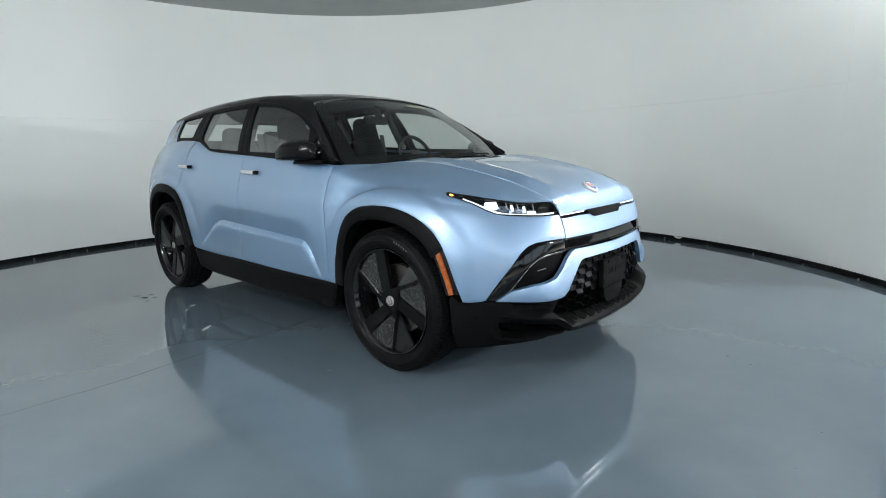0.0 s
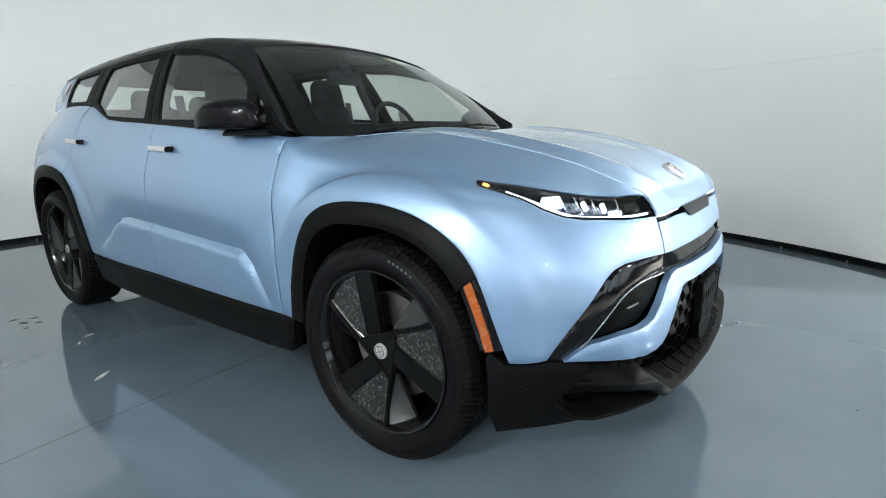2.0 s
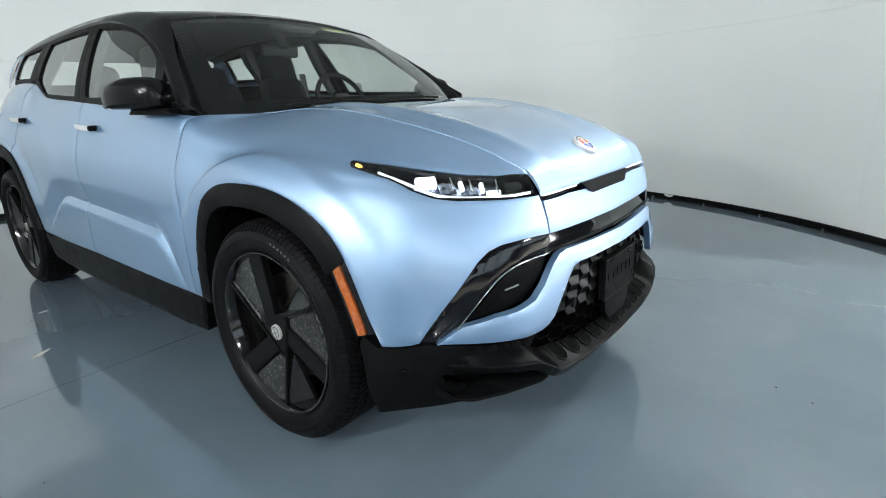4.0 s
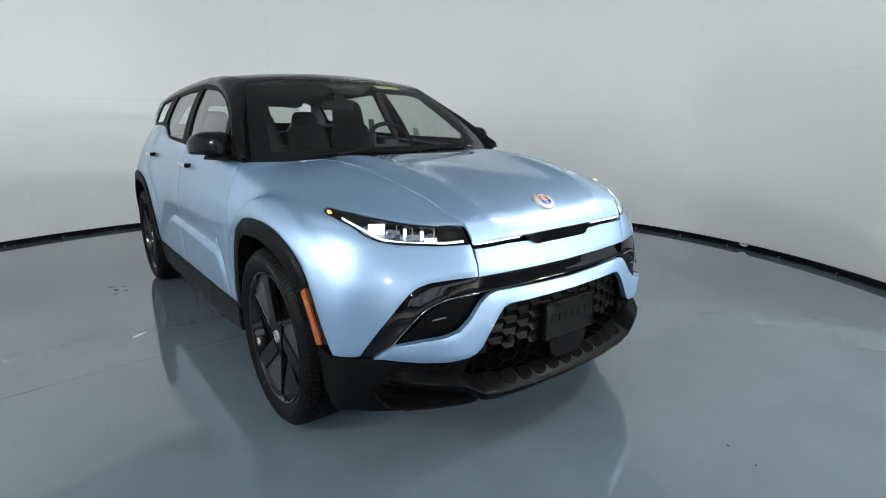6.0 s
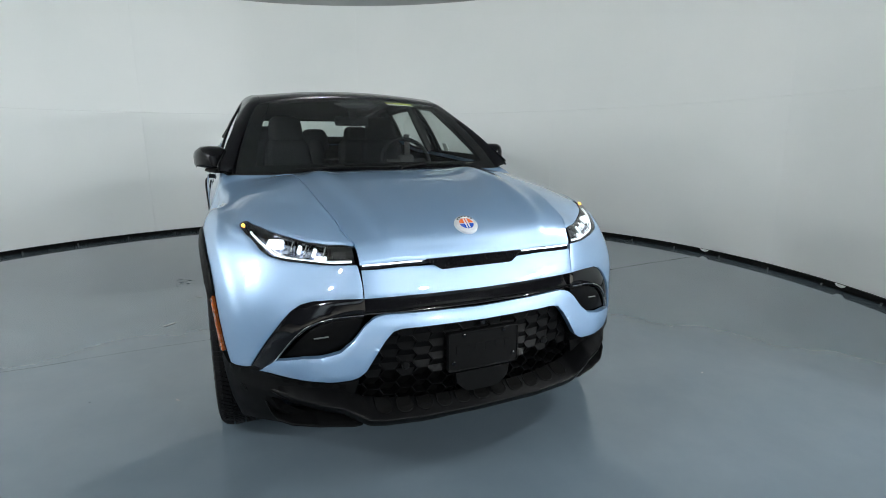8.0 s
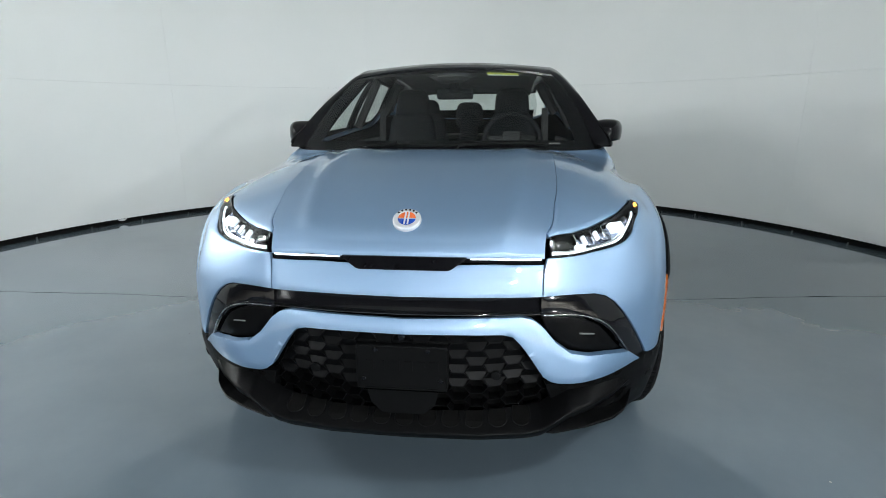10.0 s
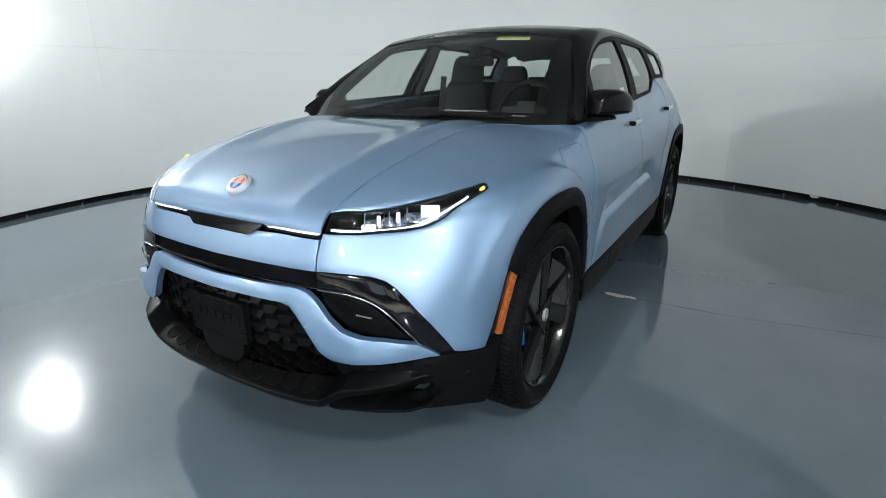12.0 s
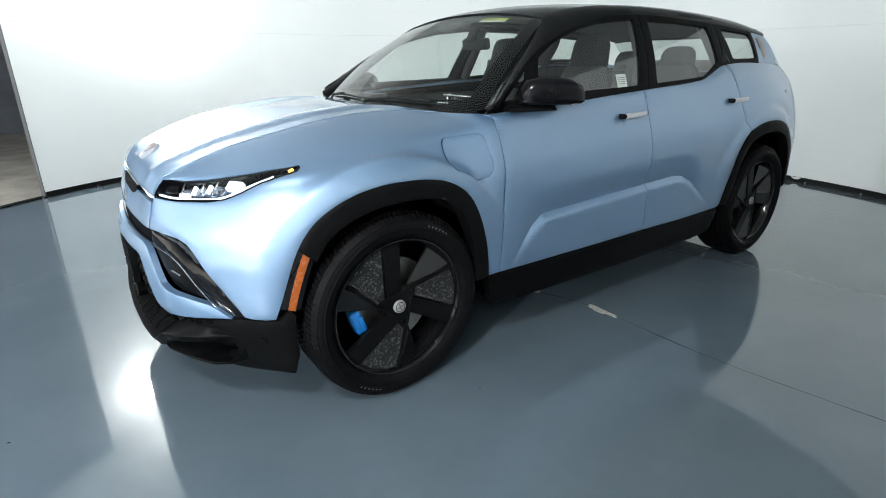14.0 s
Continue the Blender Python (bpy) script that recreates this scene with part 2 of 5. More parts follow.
floor = tagged(disc("floor", RADIUS + .06, -.12, 0.0, FLOOR), "glossy grey epoxy floor with scuffs and a crack", "floor", kind="structure")
ceiling = tagged(disc("ceiling", RADIUS + .12, HEIGHT - .004, HEIGHT + .1, CEIL), "plain pale grey ceiling", "ceiling", kind="structure")


def box_verts(x0, y0, z0, x1, y1, z1):
    V = [(x, y, z) for x in (x0, x1) for y in (y0, y1) for z in (z0, z1)]
    return V, [(0, 1, 3, 2), (4, 6, 7, 5), (0, 4, 5, 1), (2, 3, 7, 6), (0, 2, 6, 4), (1, 5, 7, 3)]


def slab(name, x0, y0, z0, x1, y1, z1, mat, label, category):
    return tagged(mesh_object(name, *box_verts(x0, y0, z0, x1, y1, z1), mat), label, category, kind="structure")


# the dark hall outside the mouth, with its daylight windows on the far side
slab("floor_hall", -8, -12, -.30, 16, 12, -.125, HALL, "worn grey concrete floor of the hall outside", "floor")
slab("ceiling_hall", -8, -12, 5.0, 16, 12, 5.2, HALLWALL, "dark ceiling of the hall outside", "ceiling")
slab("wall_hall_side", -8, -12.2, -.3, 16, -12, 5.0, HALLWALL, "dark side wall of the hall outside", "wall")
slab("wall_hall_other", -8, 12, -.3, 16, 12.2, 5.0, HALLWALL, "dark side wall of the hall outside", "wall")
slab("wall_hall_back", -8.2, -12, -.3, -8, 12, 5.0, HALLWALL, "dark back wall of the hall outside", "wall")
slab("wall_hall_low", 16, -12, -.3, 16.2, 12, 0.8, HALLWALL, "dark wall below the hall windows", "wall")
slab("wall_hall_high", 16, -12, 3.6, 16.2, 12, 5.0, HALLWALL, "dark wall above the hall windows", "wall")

# ---- lamps ----
DAY = glow("daylight_backdrop", (0.75, 0.90, 1.0), 1.3)
back = mesh_object("backdrop", *box_verts(16.6, -12, .6, 16.7, 12, 3.8), DAY)
tagged(back, "bright daylight outside the hall windows", "daylight", kind="structure")
for k in range(9):
    y = -12 + 3 * k
    slab("window_post", 15.95, y - .12, .8, 16.15, y + .12, 3.6, HALLWALL, "dark post between the hall windows", "window")


LIT = glow("lit_globe", (0.95, 0.99, 1.0), 440.0)
LIT_HALL = glow("lit_hall_globe", (0.95, 0.99, 1.0), 1350.0)
LIT_NEAR = glow("lit_hall_globe_strong", (0.95, 0.99, 1.0), 2700.0)
LIT_FILL = glow("lit_fill_globe", (0.95, 0.99, 1.0), 110.0)


def flood_lamp(angle, z, lit, size=.108):
    r = RADIUS - .12
    at = (CX + r * math.cos(angle), CY + r * math.sin(angle), z)
    lamp = new("flood_lamp")
    lamp.matrix_basis = pose(*at, 0, 0, math.degrees(angle))
    tagged(lamp, "round white flood lamp on the wall, lit; the large one is unseen fill", "lamp", "wall flood lamps")
    for name, r0, x, d, mat in (("globe", size, 0, .05, lit), ("housing", .06, .065, .08, PLASTIC)):
        bm = bmesh.new()
        bmesh.ops.create_cone(bm, cap_ends=True, segments=40, radius1=r0, radius2=r0 * .94, depth=d, matrix=pose(x, 0, 0, 0, -90, 0))
        bmesh.ops.bevel(bm, geom=[e for e in bm.edges if len(e.link_faces) == 2 and e.calc_face_angle() > .8], offset=.012, segments=3, affect="EDGES")
        me = bpy.data.meshes.new(name)
        bm.to_mesh(me)
        bm.free()
        me.materials.append(mat)
        new(name, me).parent = lamp


flood_lamp(radians(-73.2), 2.02, LIT)
flood_lamp(radians(-61.3), 2.66, LIT)
# unseen large lamp, added only to brighten the car's left side and floor
flood_lamp(radians(41.9), 3.05, LIT_FILL, .255)


def pendant_lamp(x, y, z, lit=LIT_HALL):
    """A hall lamp: cord, housing and lit globe."""
    lamp = new("pendant_lamp")
    lamp.matrix_basis = pose(x, y, z)
    tagged(lamp, "round white pendant lamp in the hall, lit", "lamp", "hall pendant lamps")
    rows = [[(r * math.cos(a), r * math.sin(a), h) for a in np.linspace(0, 2 * math.pi, 32, endpoint=False)] for r, h in ((.001, -.070), (.05, -.063), (.085, -.035), (.10, 0))]
    V, F = np.vstack(rows), [(i * 32 + j, i * 32 + (j + 1) % 32, (i + 1) * 32 + (j + 1) % 32, (i + 1) * 32 + j) for i in range(3) for j in range(32)]
    mesh_object("globe", V, F, lit, True).parent = lamp
    rows = [[(r * math.cos(a), r * math.sin(a), h) for a in np.linspace(0, 2 * math.pi, 32, endpoint=False)] for r, h in ((.15, 0), (.15, .03), (.06, .10), (.008, .12), (.006, 5.0 - z))]
    V, F = np.vstack(rows), [(i * 32 + j, i * 32 + (j + 1) % 32, (i + 1) * 32 + (j + 1) % 32, (i + 1) * 32 + j) for i in range(4) for j in range(32)]
    mesh_object("shade", V, F, PLASTIC, True).parent = lamp


pendant_lamp(6.0, 3.4, 1.75, LIT_NEAR)
pendant_lamp(6.4, .9, 2.0)
pendant_lamp(6.0, -3.7, 2.3)
# ---- body surface: a smooth net of half-sections, from the nose round to the tail (y > 0) ----
# A section: eight (x, y, z) knots from the underside up to the bonnet seam or the window line.
SECTIONS = []


def section(*knots):
    SECTIONS.append(np.array(knots, float))


def flat_section(x, ys, zs, top):
    """A section across the side at one x: widths and heights of seven knots, then the top knot."""
    section(*[(x, y, z) for y, z in zip(ys, zs)], top)


section((2.24, 0, .20), (2.285, 0, .40), (2.300, 0, .58), (2.272, 0, .73), (2.238, 0, .825), (2.226, 0, .850), (2.221, 0, .862), (2.216, 0, .872))
section((2.225, .25, .20), (2.27, .25, .40), (2.285, .25, .58), (2.262, .25, .73), (2.230, .25, .827), (2.219, .25, .852), (2.213, .25, .868), (2.206, .25, .880))
section((2.17, .46, .20), (2.215, .46, .40), (2.238, .46, .58), (2.238, .46, .73), (2.216, .46, .825), (2.204, .46, .868), (2.180, .457, .912), (2.168, .452, .926))
section((2.09, .63, .20), (2.160, .65, .40), (2.185, .655, .58), (2.158, .655, .73), (2.118, .645, .835), (2.092, .625, .885), (2.04, .595, .940), (1.99, .497, 1.004))
section((1.98, .78, .20), (2.045, .815, .40), (2.052, .82, .58), (2.042, .82, .73), (2.000, .80, .845), (1.968, .772, .905), (1.915, .728, .960), (1.85, .516, 1.044))
section((1.87, .885, .20), (1.915, .910, .40), (1.925, .915, .56), (1.905, .915, .71), (1.865, .898, .845), (1.830, .868, .920), (1.790, .806, .978), (1.72, .524, 1.072))
section((1.72, .935, .20), (1.72, .955, .40), (1.72, .968, .58), (1.72, .970, .74), (1.70, .950, .868), (1.68, .905, .948), (1.645, .822, 1.008), (1.58, .531, 1.098))
flat_section(1.46, (.950, .968, .978, .981, .972, .926, .812), (.20, .40, .58, .75, .89, .978, 1.036), (1.40, .537, 1.119))
flat_section(1.20, (.935, .952, .962, .965, .958, .916, .816), (.20, .40, .58, .75, .89, .990, 1.056), (1.18, .543, 1.122))
flat_section(1.05, (.930, .950, .957, .958, .948, .902, .840), (.20, .40, .58, .75, .89, 1.00, 1.072), (1.05, .60, 1.112))
flat_section(0.92, (.930, .948, .954, .955, .945, .904, .872), (.20, .40, .58, .75, .90, 1.02, 1.090), (0.92, .835, 1.118))
flat_section(0.40, (.930, .946, .950, .951, .943, .908, .888), (.20, .40, .58, .75, .90, 1.04, 1.112), (0.40, .872, 1.148))
flat_section(-.13, (.930, .946, .950, .952, .946, .908, .882), (.20, .40, .58, .75, .91, 1.06, 1.148), (-.13, .862, 1.185))
flat_section(-.70, (.932, .948, .953, .957, .953, .908, .872), (.20, .40, .58, .75, .92, 1.09, 1.182), (-.70, .848, 1.222))
flat_section(-1.0, (.938, .955, .964, .970, .966, .914, .860), (.20, .40, .58, .75, .93, 1.11, 1.240), (-1.0, .806, 1.306))
flat_section(-1.46, (.950, .968, .980, .986, .980, .926, .866), (.20, .40, .58, .75, .93, 1.10, 1.220), (-1.46, .796, 1.318))
flat_section(-1.90, (.925, .940, .946, .945, .922, .875, .800), (.20, .40, .58, .75, .92, 1.07, 1.200), (-1.88, .740, 1.300))
flat_section(-2.20, (.800, .812, .818, .818, .800, .768, .720), (.20, .40, .58, .75, .92, 1.06, 1.180), (-2.14, .675, 1.270))
section(*[(-2.38 + .03 * k / 7, .62 - .01 * k, z) for k, z in enumerate((.20, .40, .58, .75, .92, 1.05, 1.16, 1.25))])
section(*[(-2.44 + .04 * k / 7, 0, z) for k, z in enumerate((.20, .40, .58, .75, .92, 1.05, 1.16, 1.25))])
NET = np.array(SECTIONS)


def spline(P, t):
    """Catmull-Rom through the rows of P at the parameters t (0 to rows - 1)."""
    n = len(P)
    t = np.clip(np.asarray(t, float), 0, n - 1)
    i = np.minimum(t.astype(int), n - 2)
    f = (t - i).reshape(-1, *[1] * (P.ndim - 1))
    get = lambda k: np.where((k < 0).reshape(f.shape), 2 * P[0] - P[1], np.where((k > n - 1).reshape(f.shape), 2 * P[n - 1] - P[n - 2], P[np.clip(k, 0, n - 1)]))
    a, b, c, d = get(i - 1), get(i), get(i + 1), get(i + 2)
    return b + .5 * f * (c - a + f * (2 * a - 5 * b + 4 * c - d + f * (3 * (b - c) + d - a)))


def body(s, v):
    """Points of the outer skin at the net parameters s (0 nose to 19 tail) and v (0 underside to 7 seam)."""
    s, v = np.atleast_1d(np.asarray(s, float)), np.atleast_1d(np.asarray(v, float))
    n = NET.shape[1]
    v = np.clip(v, 0, n - 1)
    i = np.minimum(v.astype(int), n - 2)
    f = (v - i)[:, None]
    G = spline(NET, s)
    r = np.arange(len(s))
    pick = lambda k: np.where((k < 0)[:, None], 2 * G[r, 0] - G[r, 1], np.where((k > n - 1)[:, None], 2 * G[r, n - 1] - G[r, n - 2], G[r, np.clip(k, 0, n - 1)]))
    a, b, c, d = pick(i - 1), pick(i), pick(i + 1), pick(i + 2)
    return b + .5 * f * (c - a + f * (2 * a - 5 * b + 4 * c - d + f * (3 * (b - c) + d - a)))


GS, GV = [g.ravel() for g in np.meshgrid(np.linspace(0, len(NET) - 1, 381), np.linspace(0, 7, 141), indexing="ij")]
GP = body(GS, GV)


def on_body(kind, a, b):
    """The net parameters of the point of the skin with the two coordinates kind, 'xz', 'yz' or 'xy'."""
    cols = ["xyz".index(c) for c in kind]
    D = ((GP[:, cols] - (a, b)) ** 2).sum(1)
    if kind == "xz":
        D = D + 9 * ((GS < 4.0) | (GS > 17.5))
    if kind == "yz":
        D = D + 9 * (GS > 8)
    if kind == "xy":
        D = D + 9 * (GV < 4.5)
    k = D.argmin()
    q, e = np.array([GS[k], GV[k]]), 1e-3
    for _ in range(6):
        p = body([q[0], q[0] + e, q[0]], [q[1], q[1], q[1] + e])[:, cols]
        J = np.array([p[1] - p[0], p[2] - p[0]]).T / e
        if abs(np.linalg.det(J)) < 1e-7:
            break
        step = np.linalg.solve(J, np.array((a, b)) - p[0])
        q = np.clip(q + np.clip(step, -.3, .3), (0, 0), (len(NET) - 1, 7))
    return q

# ---- tools for parts ----
from mathutils.geometry import delaunay_2d_cdt


def part(name, verts, faces, mat, parent, label="", smooth=True, sharp=35):
    """One mesh object under a thing or a part."""
    me = bpy.data.meshes.new(name)
    me.from_pydata([tuple(map(float, v)) for v in verts], [], [tuple(map(int, f)) for f in faces])
    me.materials.append(mat)
    if smooth:
        me.shade_smooth()
        me.set_sharp_from_angle(angle=radians(sharp))
    me.update()
    ob = new(name, me)
    ob.parent = parent
    return tagged(ob, label)


def bm_part(name, bm, mat, parent, label="", smooth=True, sharp=35):
    bmesh.ops.recalc_face_normals(bm, faces=bm.faces)
    V = [v.co.copy() for v in bm.verts]
    bm.verts.index_update()
    F = [[v.index for v in f.verts] for f in bm.faces]
    bm.free()
    return part(name, V, F, mat, parent, label, smooth, sharp)


def curve_through(points, n, closed=False):
    """n points along a smooth curve through the given ones."""
    P = np.array(points, float)
    if closed:
        P = np.vstack([P[-2:], P, P[:3]])
    t = np.linspace(0, len(P) - 1, len(P) * 24)
    C = spline(P, t)
    if closed:
        C = C[(t >= 2) & (t <= len(points) + 2)]
    d = np.r_[0, np.cumsum(np.linalg.norm(np.diff(C, axis=0), axis=1))]
    u = np.linspace(0, d[-1], n, endpoint=not closed)
    return np.column_stack([np.interp(u, d, C[:, k]) for k in range(C.shape[1])])


def dense(points, step=.012, closed=True):
    """Straight lines between the points, filled up to the step."""
    P = [np.array(p, float) for p in points]
    out = []
    for a, b in zip(P, P[1:] + P[:1] if closed else P[1:]):
        n = max(1, int(np.linalg.norm(b - a) / step))
        out += [a + (b - a) * k / n for k in range(n)]
    if not closed:
        out.append(P[-1])
    return np.array(out)


def rounded(points, r):
    """A closed 2D outline with its corners rounded off."""
    P = [np.array(p, float) for p in points]
    out = []
    for a, b, c in zip(P[-1:] + P[:-1], P, P[1:] + P[:1]):
        la, lc = np.linalg.norm(a - b), np.linalg.norm(c - b)
        k = min(r, .45 * la, .45 * lc)
        p, q = b + (a - b) / la * k, b + (c - b) / lc * k
        out += [(1 - f) ** 2 * p + 2 * f * (1 - f) * b + f * f * q for f in np.linspace(0, 1, 7)]
    return out


def fill(outline, holes, grid):
    """Triangles of a 2D outline with holes, through the extra points of the grid. Returns points, triangles, boundary loops."""
    loops = [np.asarray(outline, float)] + [np.asarray(h, float) for h in holes]
    V, E, base = [], [], 0
    for L in loops:
        V += [Vector(p) for p in L]
        E += [(base + k, base + (k + 1) % len(L)) for k in range(len(L))]
        base += len(L)

    def inside(poly, q):
        x, y = q[:, :1], q[:, 1:]
        a, b = poly, np.roll(poly, -1, 0)
        c = ((a[:, 1] > y) != (b[:, 1] > y)) & (x < (b[:, 0] - a[:, 0]) * (y - a[:, 1]) / (b[:, 1] - a[:, 1] + 1e-12) + a[:, 0])
        return c.sum(1) % 2 == 1
    grid = np.asarray(grid, float)
    keep = inside(loops[0], grid)
    for h in loops[1:]:
        keep &= ~inside(h, grid)
    span = np.ptp(loops[0], axis=0)
    every = np.vstack(loops)
    grid = grid[keep]
    gap = np.median(np.linalg.norm(np.diff(loops[0], axis=0), axis=1)) * .7
    near = np.array([abs(every - g).sum(1).min() > gap for g in grid]) if len(grid) else np.array([], bool)
    V += [Vector(p) for p in grid[near]]
    v, e, f, *_ = delaunay_2d_cdt(V, E, [], 1 if not holes else 2, 1e-7)
    v = np.array([tuple(p) for p in v])
    f = np.array([t for t in f if len(t) == 3])
    mid = v[f].mean(1)
    ok = inside(loops[0], mid)
    for h in loops[1:]:
        ok &= ~inside(h, mid)
    f = f[ok]
    a = v[f]
    turn = (a[:, 1, 0] - a[:, 0, 0]) * (a[:, 2, 1] - a[:, 0, 1]) - (a[:, 1, 1] - a[:, 0, 1]) * (a[:, 2, 0] - a[:, 0, 0])
    f[turn < 0] = f[turn < 0][:, ::-1]
    return v, f[abs(turn) > 1e-12]


def sheet(v, f, place, normal, depth=.014, offset=0.0, edge=.0015, open_at=None):
    """Lay a filled outline on a surface: place(points) and normal(points); the rim turns in by depth. Returns vertices and faces."""
    P, N = place(v), normal(v)
    count = {}
    for t in f:
        for a, b in ((t[0], t[1]), (t[1], t[2]), (t[2], t[0])):
            count[(a, b)] = 1
    rim = [(a, b) for a, b in count if (b, a) not in count and not (open_at is not None and open_at[a] and open_at[b])]
    on_rim = np.zeros(len(v))
    for a, b in rim:
        on_rim[a] = on_rim[b] = 1
    P = P + N * (offset - edge * on_rim)[:, None]
    V = [p for p in P]
    F = [list(t) for t in f]
    low = {}
    for a, b in rim:
        for k in (a, b):
            if k not in low:
                low[k] = len(V)
                V.append(P[k] - N[k] * depth)
        F.append([b, a, low[a], low[b]])
    return np.array(V), F


def body_normal(q):
    e = 2e-3
    s, v = q[:, 0], q[:, 1]
    a = body(np.clip(s + e, 0, 19), v) - body(np.clip(s - e, 0, 19), v)
    b = body(s, np.clip(v + e, 0, 7)) - body(s, np.clip(v - e, 0, 7))
    n = np.cross(a, b)
    return n / (np.linalg.norm(n, axis=1)[:, None] + 1e-12)


_c = body_normal(np.array([[12.0, 3.0]]))[0]
FLIP = 1.0 if _c[1] > 0 else -1.0


def crease_line(x):
    return np.interp(x, (-.793, -.60, -.50, -.41, .54, .67, .74, .90), (.49, .645, .685, .695, .652, .645, .60, .40))


def crease(P):
    """The pressed shapes of the side: a shelf that stands out below a slanted line on the doors, and a hollow round the arches."""
    x, z = P[:, 0], P[:, 2]
    line = crease_line(x)
    fade = np.clip((x + .82) / .24, 0, 1) * np.clip((.90 - x) / .27, 0, 1)
    steep = np.hypot(1, (crease_line(x + .01) - crease_line(x - .01)) / .02)
    up = (z - line) / (.07 * steep + .06)
    down = (line - z) / (.020 * steep + .012)
    inset = np.where(z > line, np.clip(1 - up, 0, 1) ** 1.4, np.clip(1 - down, 0, 1) ** 1.2)
    P = P.copy()
    P[:, 1] -= .028 * inset * fade
    # the front flare: a band round the arch that breaks off crisply into a hollow of the wing
    d = np.hypot(x - 1.4605, z - .39)
    t = d - .612
    hollow = np.where(t < 0, np.clip(1 + t / .016, 0, 1) ** 2 * .4, .4 + .6 * np.sin(np.clip(t / .026, 0, 1) * math.pi / 2)) * np.where(t > .026, np.exp(-(np.maximum(t - .026, 0) / .085) ** 2), 1)
    hollow = hollow * np.clip((z - .50) / .20, 0, 1) * np.clip((1.095 - z) / .09, 0, 1) * np.clip((2.06 - x) / .12, 0, 1) * np.clip((x - .90) / .20, 0, 1) * np.interp(x, (1.50, 1.80), (1, .35))
    P[:, 1] -= .027 * hollow
    P[:, 2] -= .014 * hollow * np.clip((z - .90) / .08, 0, 1) * np.clip((1.05 - z) / .05, 0, 1)
    # the soft hollow round the rear arch
    d = np.hypot(x + 1.4605, z - .39)
    t = (d - .665) / .055
    hollow = np.where(t < 0, np.exp(-(t / .48) ** 2), np.exp(-(t / 1.5) ** 2))
    P[:, 1] -= .012 * hollow * np.clip((z - .50) / .25, 0, 1) * np.clip((1.10 - z) / .12, 0, 1) * np.clip((x + 2.0) / .2, 0, 1) * np.clip((-.8 - x) / .1, 0, 1)
    return P


def skin(q):
    return crease(body(q[:, 0], q[:, 1]))


def skin_normal(q):
    e = 1.5e-3
    s, v = q[:, 0], q[:, 1]
    mk = lambda ds, dv: skin(np.column_stack([np.clip(s + ds, 0, 19), np.clip(v + dv, 0, 7)]))
    n = np.cross(mk(e, 0) - mk(-e, 0), mk(0, e) - mk(0, -e)) * FLIP
    return n / (np.linalg.norm(n, axis=1)[:, None] + 1e-12)


def sv(kind, points):
    return np.array([on_body(kind, *p) for p in points])


def chain(*pieces):
    """One outline in net parameters out of ('xz', points) pieces; 'sv' pieces are taken as they are."""
    out = []
    for kind, pts in pieces:
        out += [np.array(p, float) for p in pts] if kind == "sv" else list(sv(kind, pts))
    return np.array(out)


def refine(q, step=.012):
    """Fill up an outline in net parameters so that its points lie a step apart on the skin."""
    out = []
    for a, b in zip(q, np.roll(q, -1, 0)):
        m = np.array([a + (b - a) * f for f in np.linspace(0, 1, 9)])
        n = max(1, int(np.linalg.norm(np.diff(body(m[:, 0], m[:, 1]), axis=0), axis=1).sum() / step))
        out += [a + (b - a) * k / n for k in range(n)]
    return np.array(out)


_fine = np.linspace(0, 19, 2000)
_way = np.r_[0, np.cumsum(np.linalg.norm(np.diff(body(_fine, _fine * 0 + 3), axis=0), axis=1))]
_at = np.interp(np.arange(0, _way[-1], .021), _way, _fine)
_gs, _gv = np.meshgrid(_at, np.arange(.06, 7.0, .105))
_gs = _gs + (np.arange(_gs.shape[0]) % 2)[:, None] * .02
BODYGRID = np.column_stack([_gs.ravel(), _gv.ravel()])
BODYGRID = np.vstack([BODYGRID, sv("xz", [(x, crease_line(x) + d) for x in np.r_[np.arange(-.80, -.55, .006), np.arange(-.55, .66, .014), np.arange(.66, .90, .005)] for d in ((-.030, -.018, -.009, .0, .006, .018) if -.55 < x < .66 else (-.024, -.012, .0, .012))])])
BODYGRID = np.vstack([BODYGRID, sv("xz", [(1.4605 + d * math.cos(a), .39 + d * math.sin(a)) for d in (.585, .598, .610, .622, .634, .648) for a in np.arange(radians(10), radians(150), .017)])])


def body_panel(name, outline, mat, parent, holes=(), offset=0.0, depth=.014, edge=.0025, label="", step=.012, sides=(1, -1), surface=None):
    """A panel of the skin on both sides of the car. Returns the objects, left first."""
    o = refine(outline, step)
    hs = [refine(h, step) for h in holes]
    v, f = fill(o, hs, BODYGRID)
    place, norm = surface or (skin, skin_normal)
    V, F = sheet(v, f, place, norm, depth, offset, edge)
    if FLIP < 0:
        F = [t[::-1] for t in F]
    made = []
    for side in sides:
        made.append(part(name, V * (1, side, 1), F if side > 0 else [t[::-1] for t in F], mat, parent, label))
    return made


def grid_faces(n, m, wrap=False):
    return [(i * m + j, i * m + (j + 1) % m, (i + 1) * m + (j + 1) % m, (i + 1) * m + j) for i in range(n - 1) for j in range(m if wrap else m - 1)]


def loft(rows, wrap=False, caps=False):
    """Vertices and faces of a skin over rows of points of one length."""
    rows = [np.asarray(r, float) for r in rows]
    m = len(rows[0])
    V, F = np.vstack(rows), grid_faces(len(rows), m, wrap)
    if caps:
        F += [tuple(range(m))[::-1], tuple(range(m * (len(rows) - 1), m * len(rows)))]
    return V, F


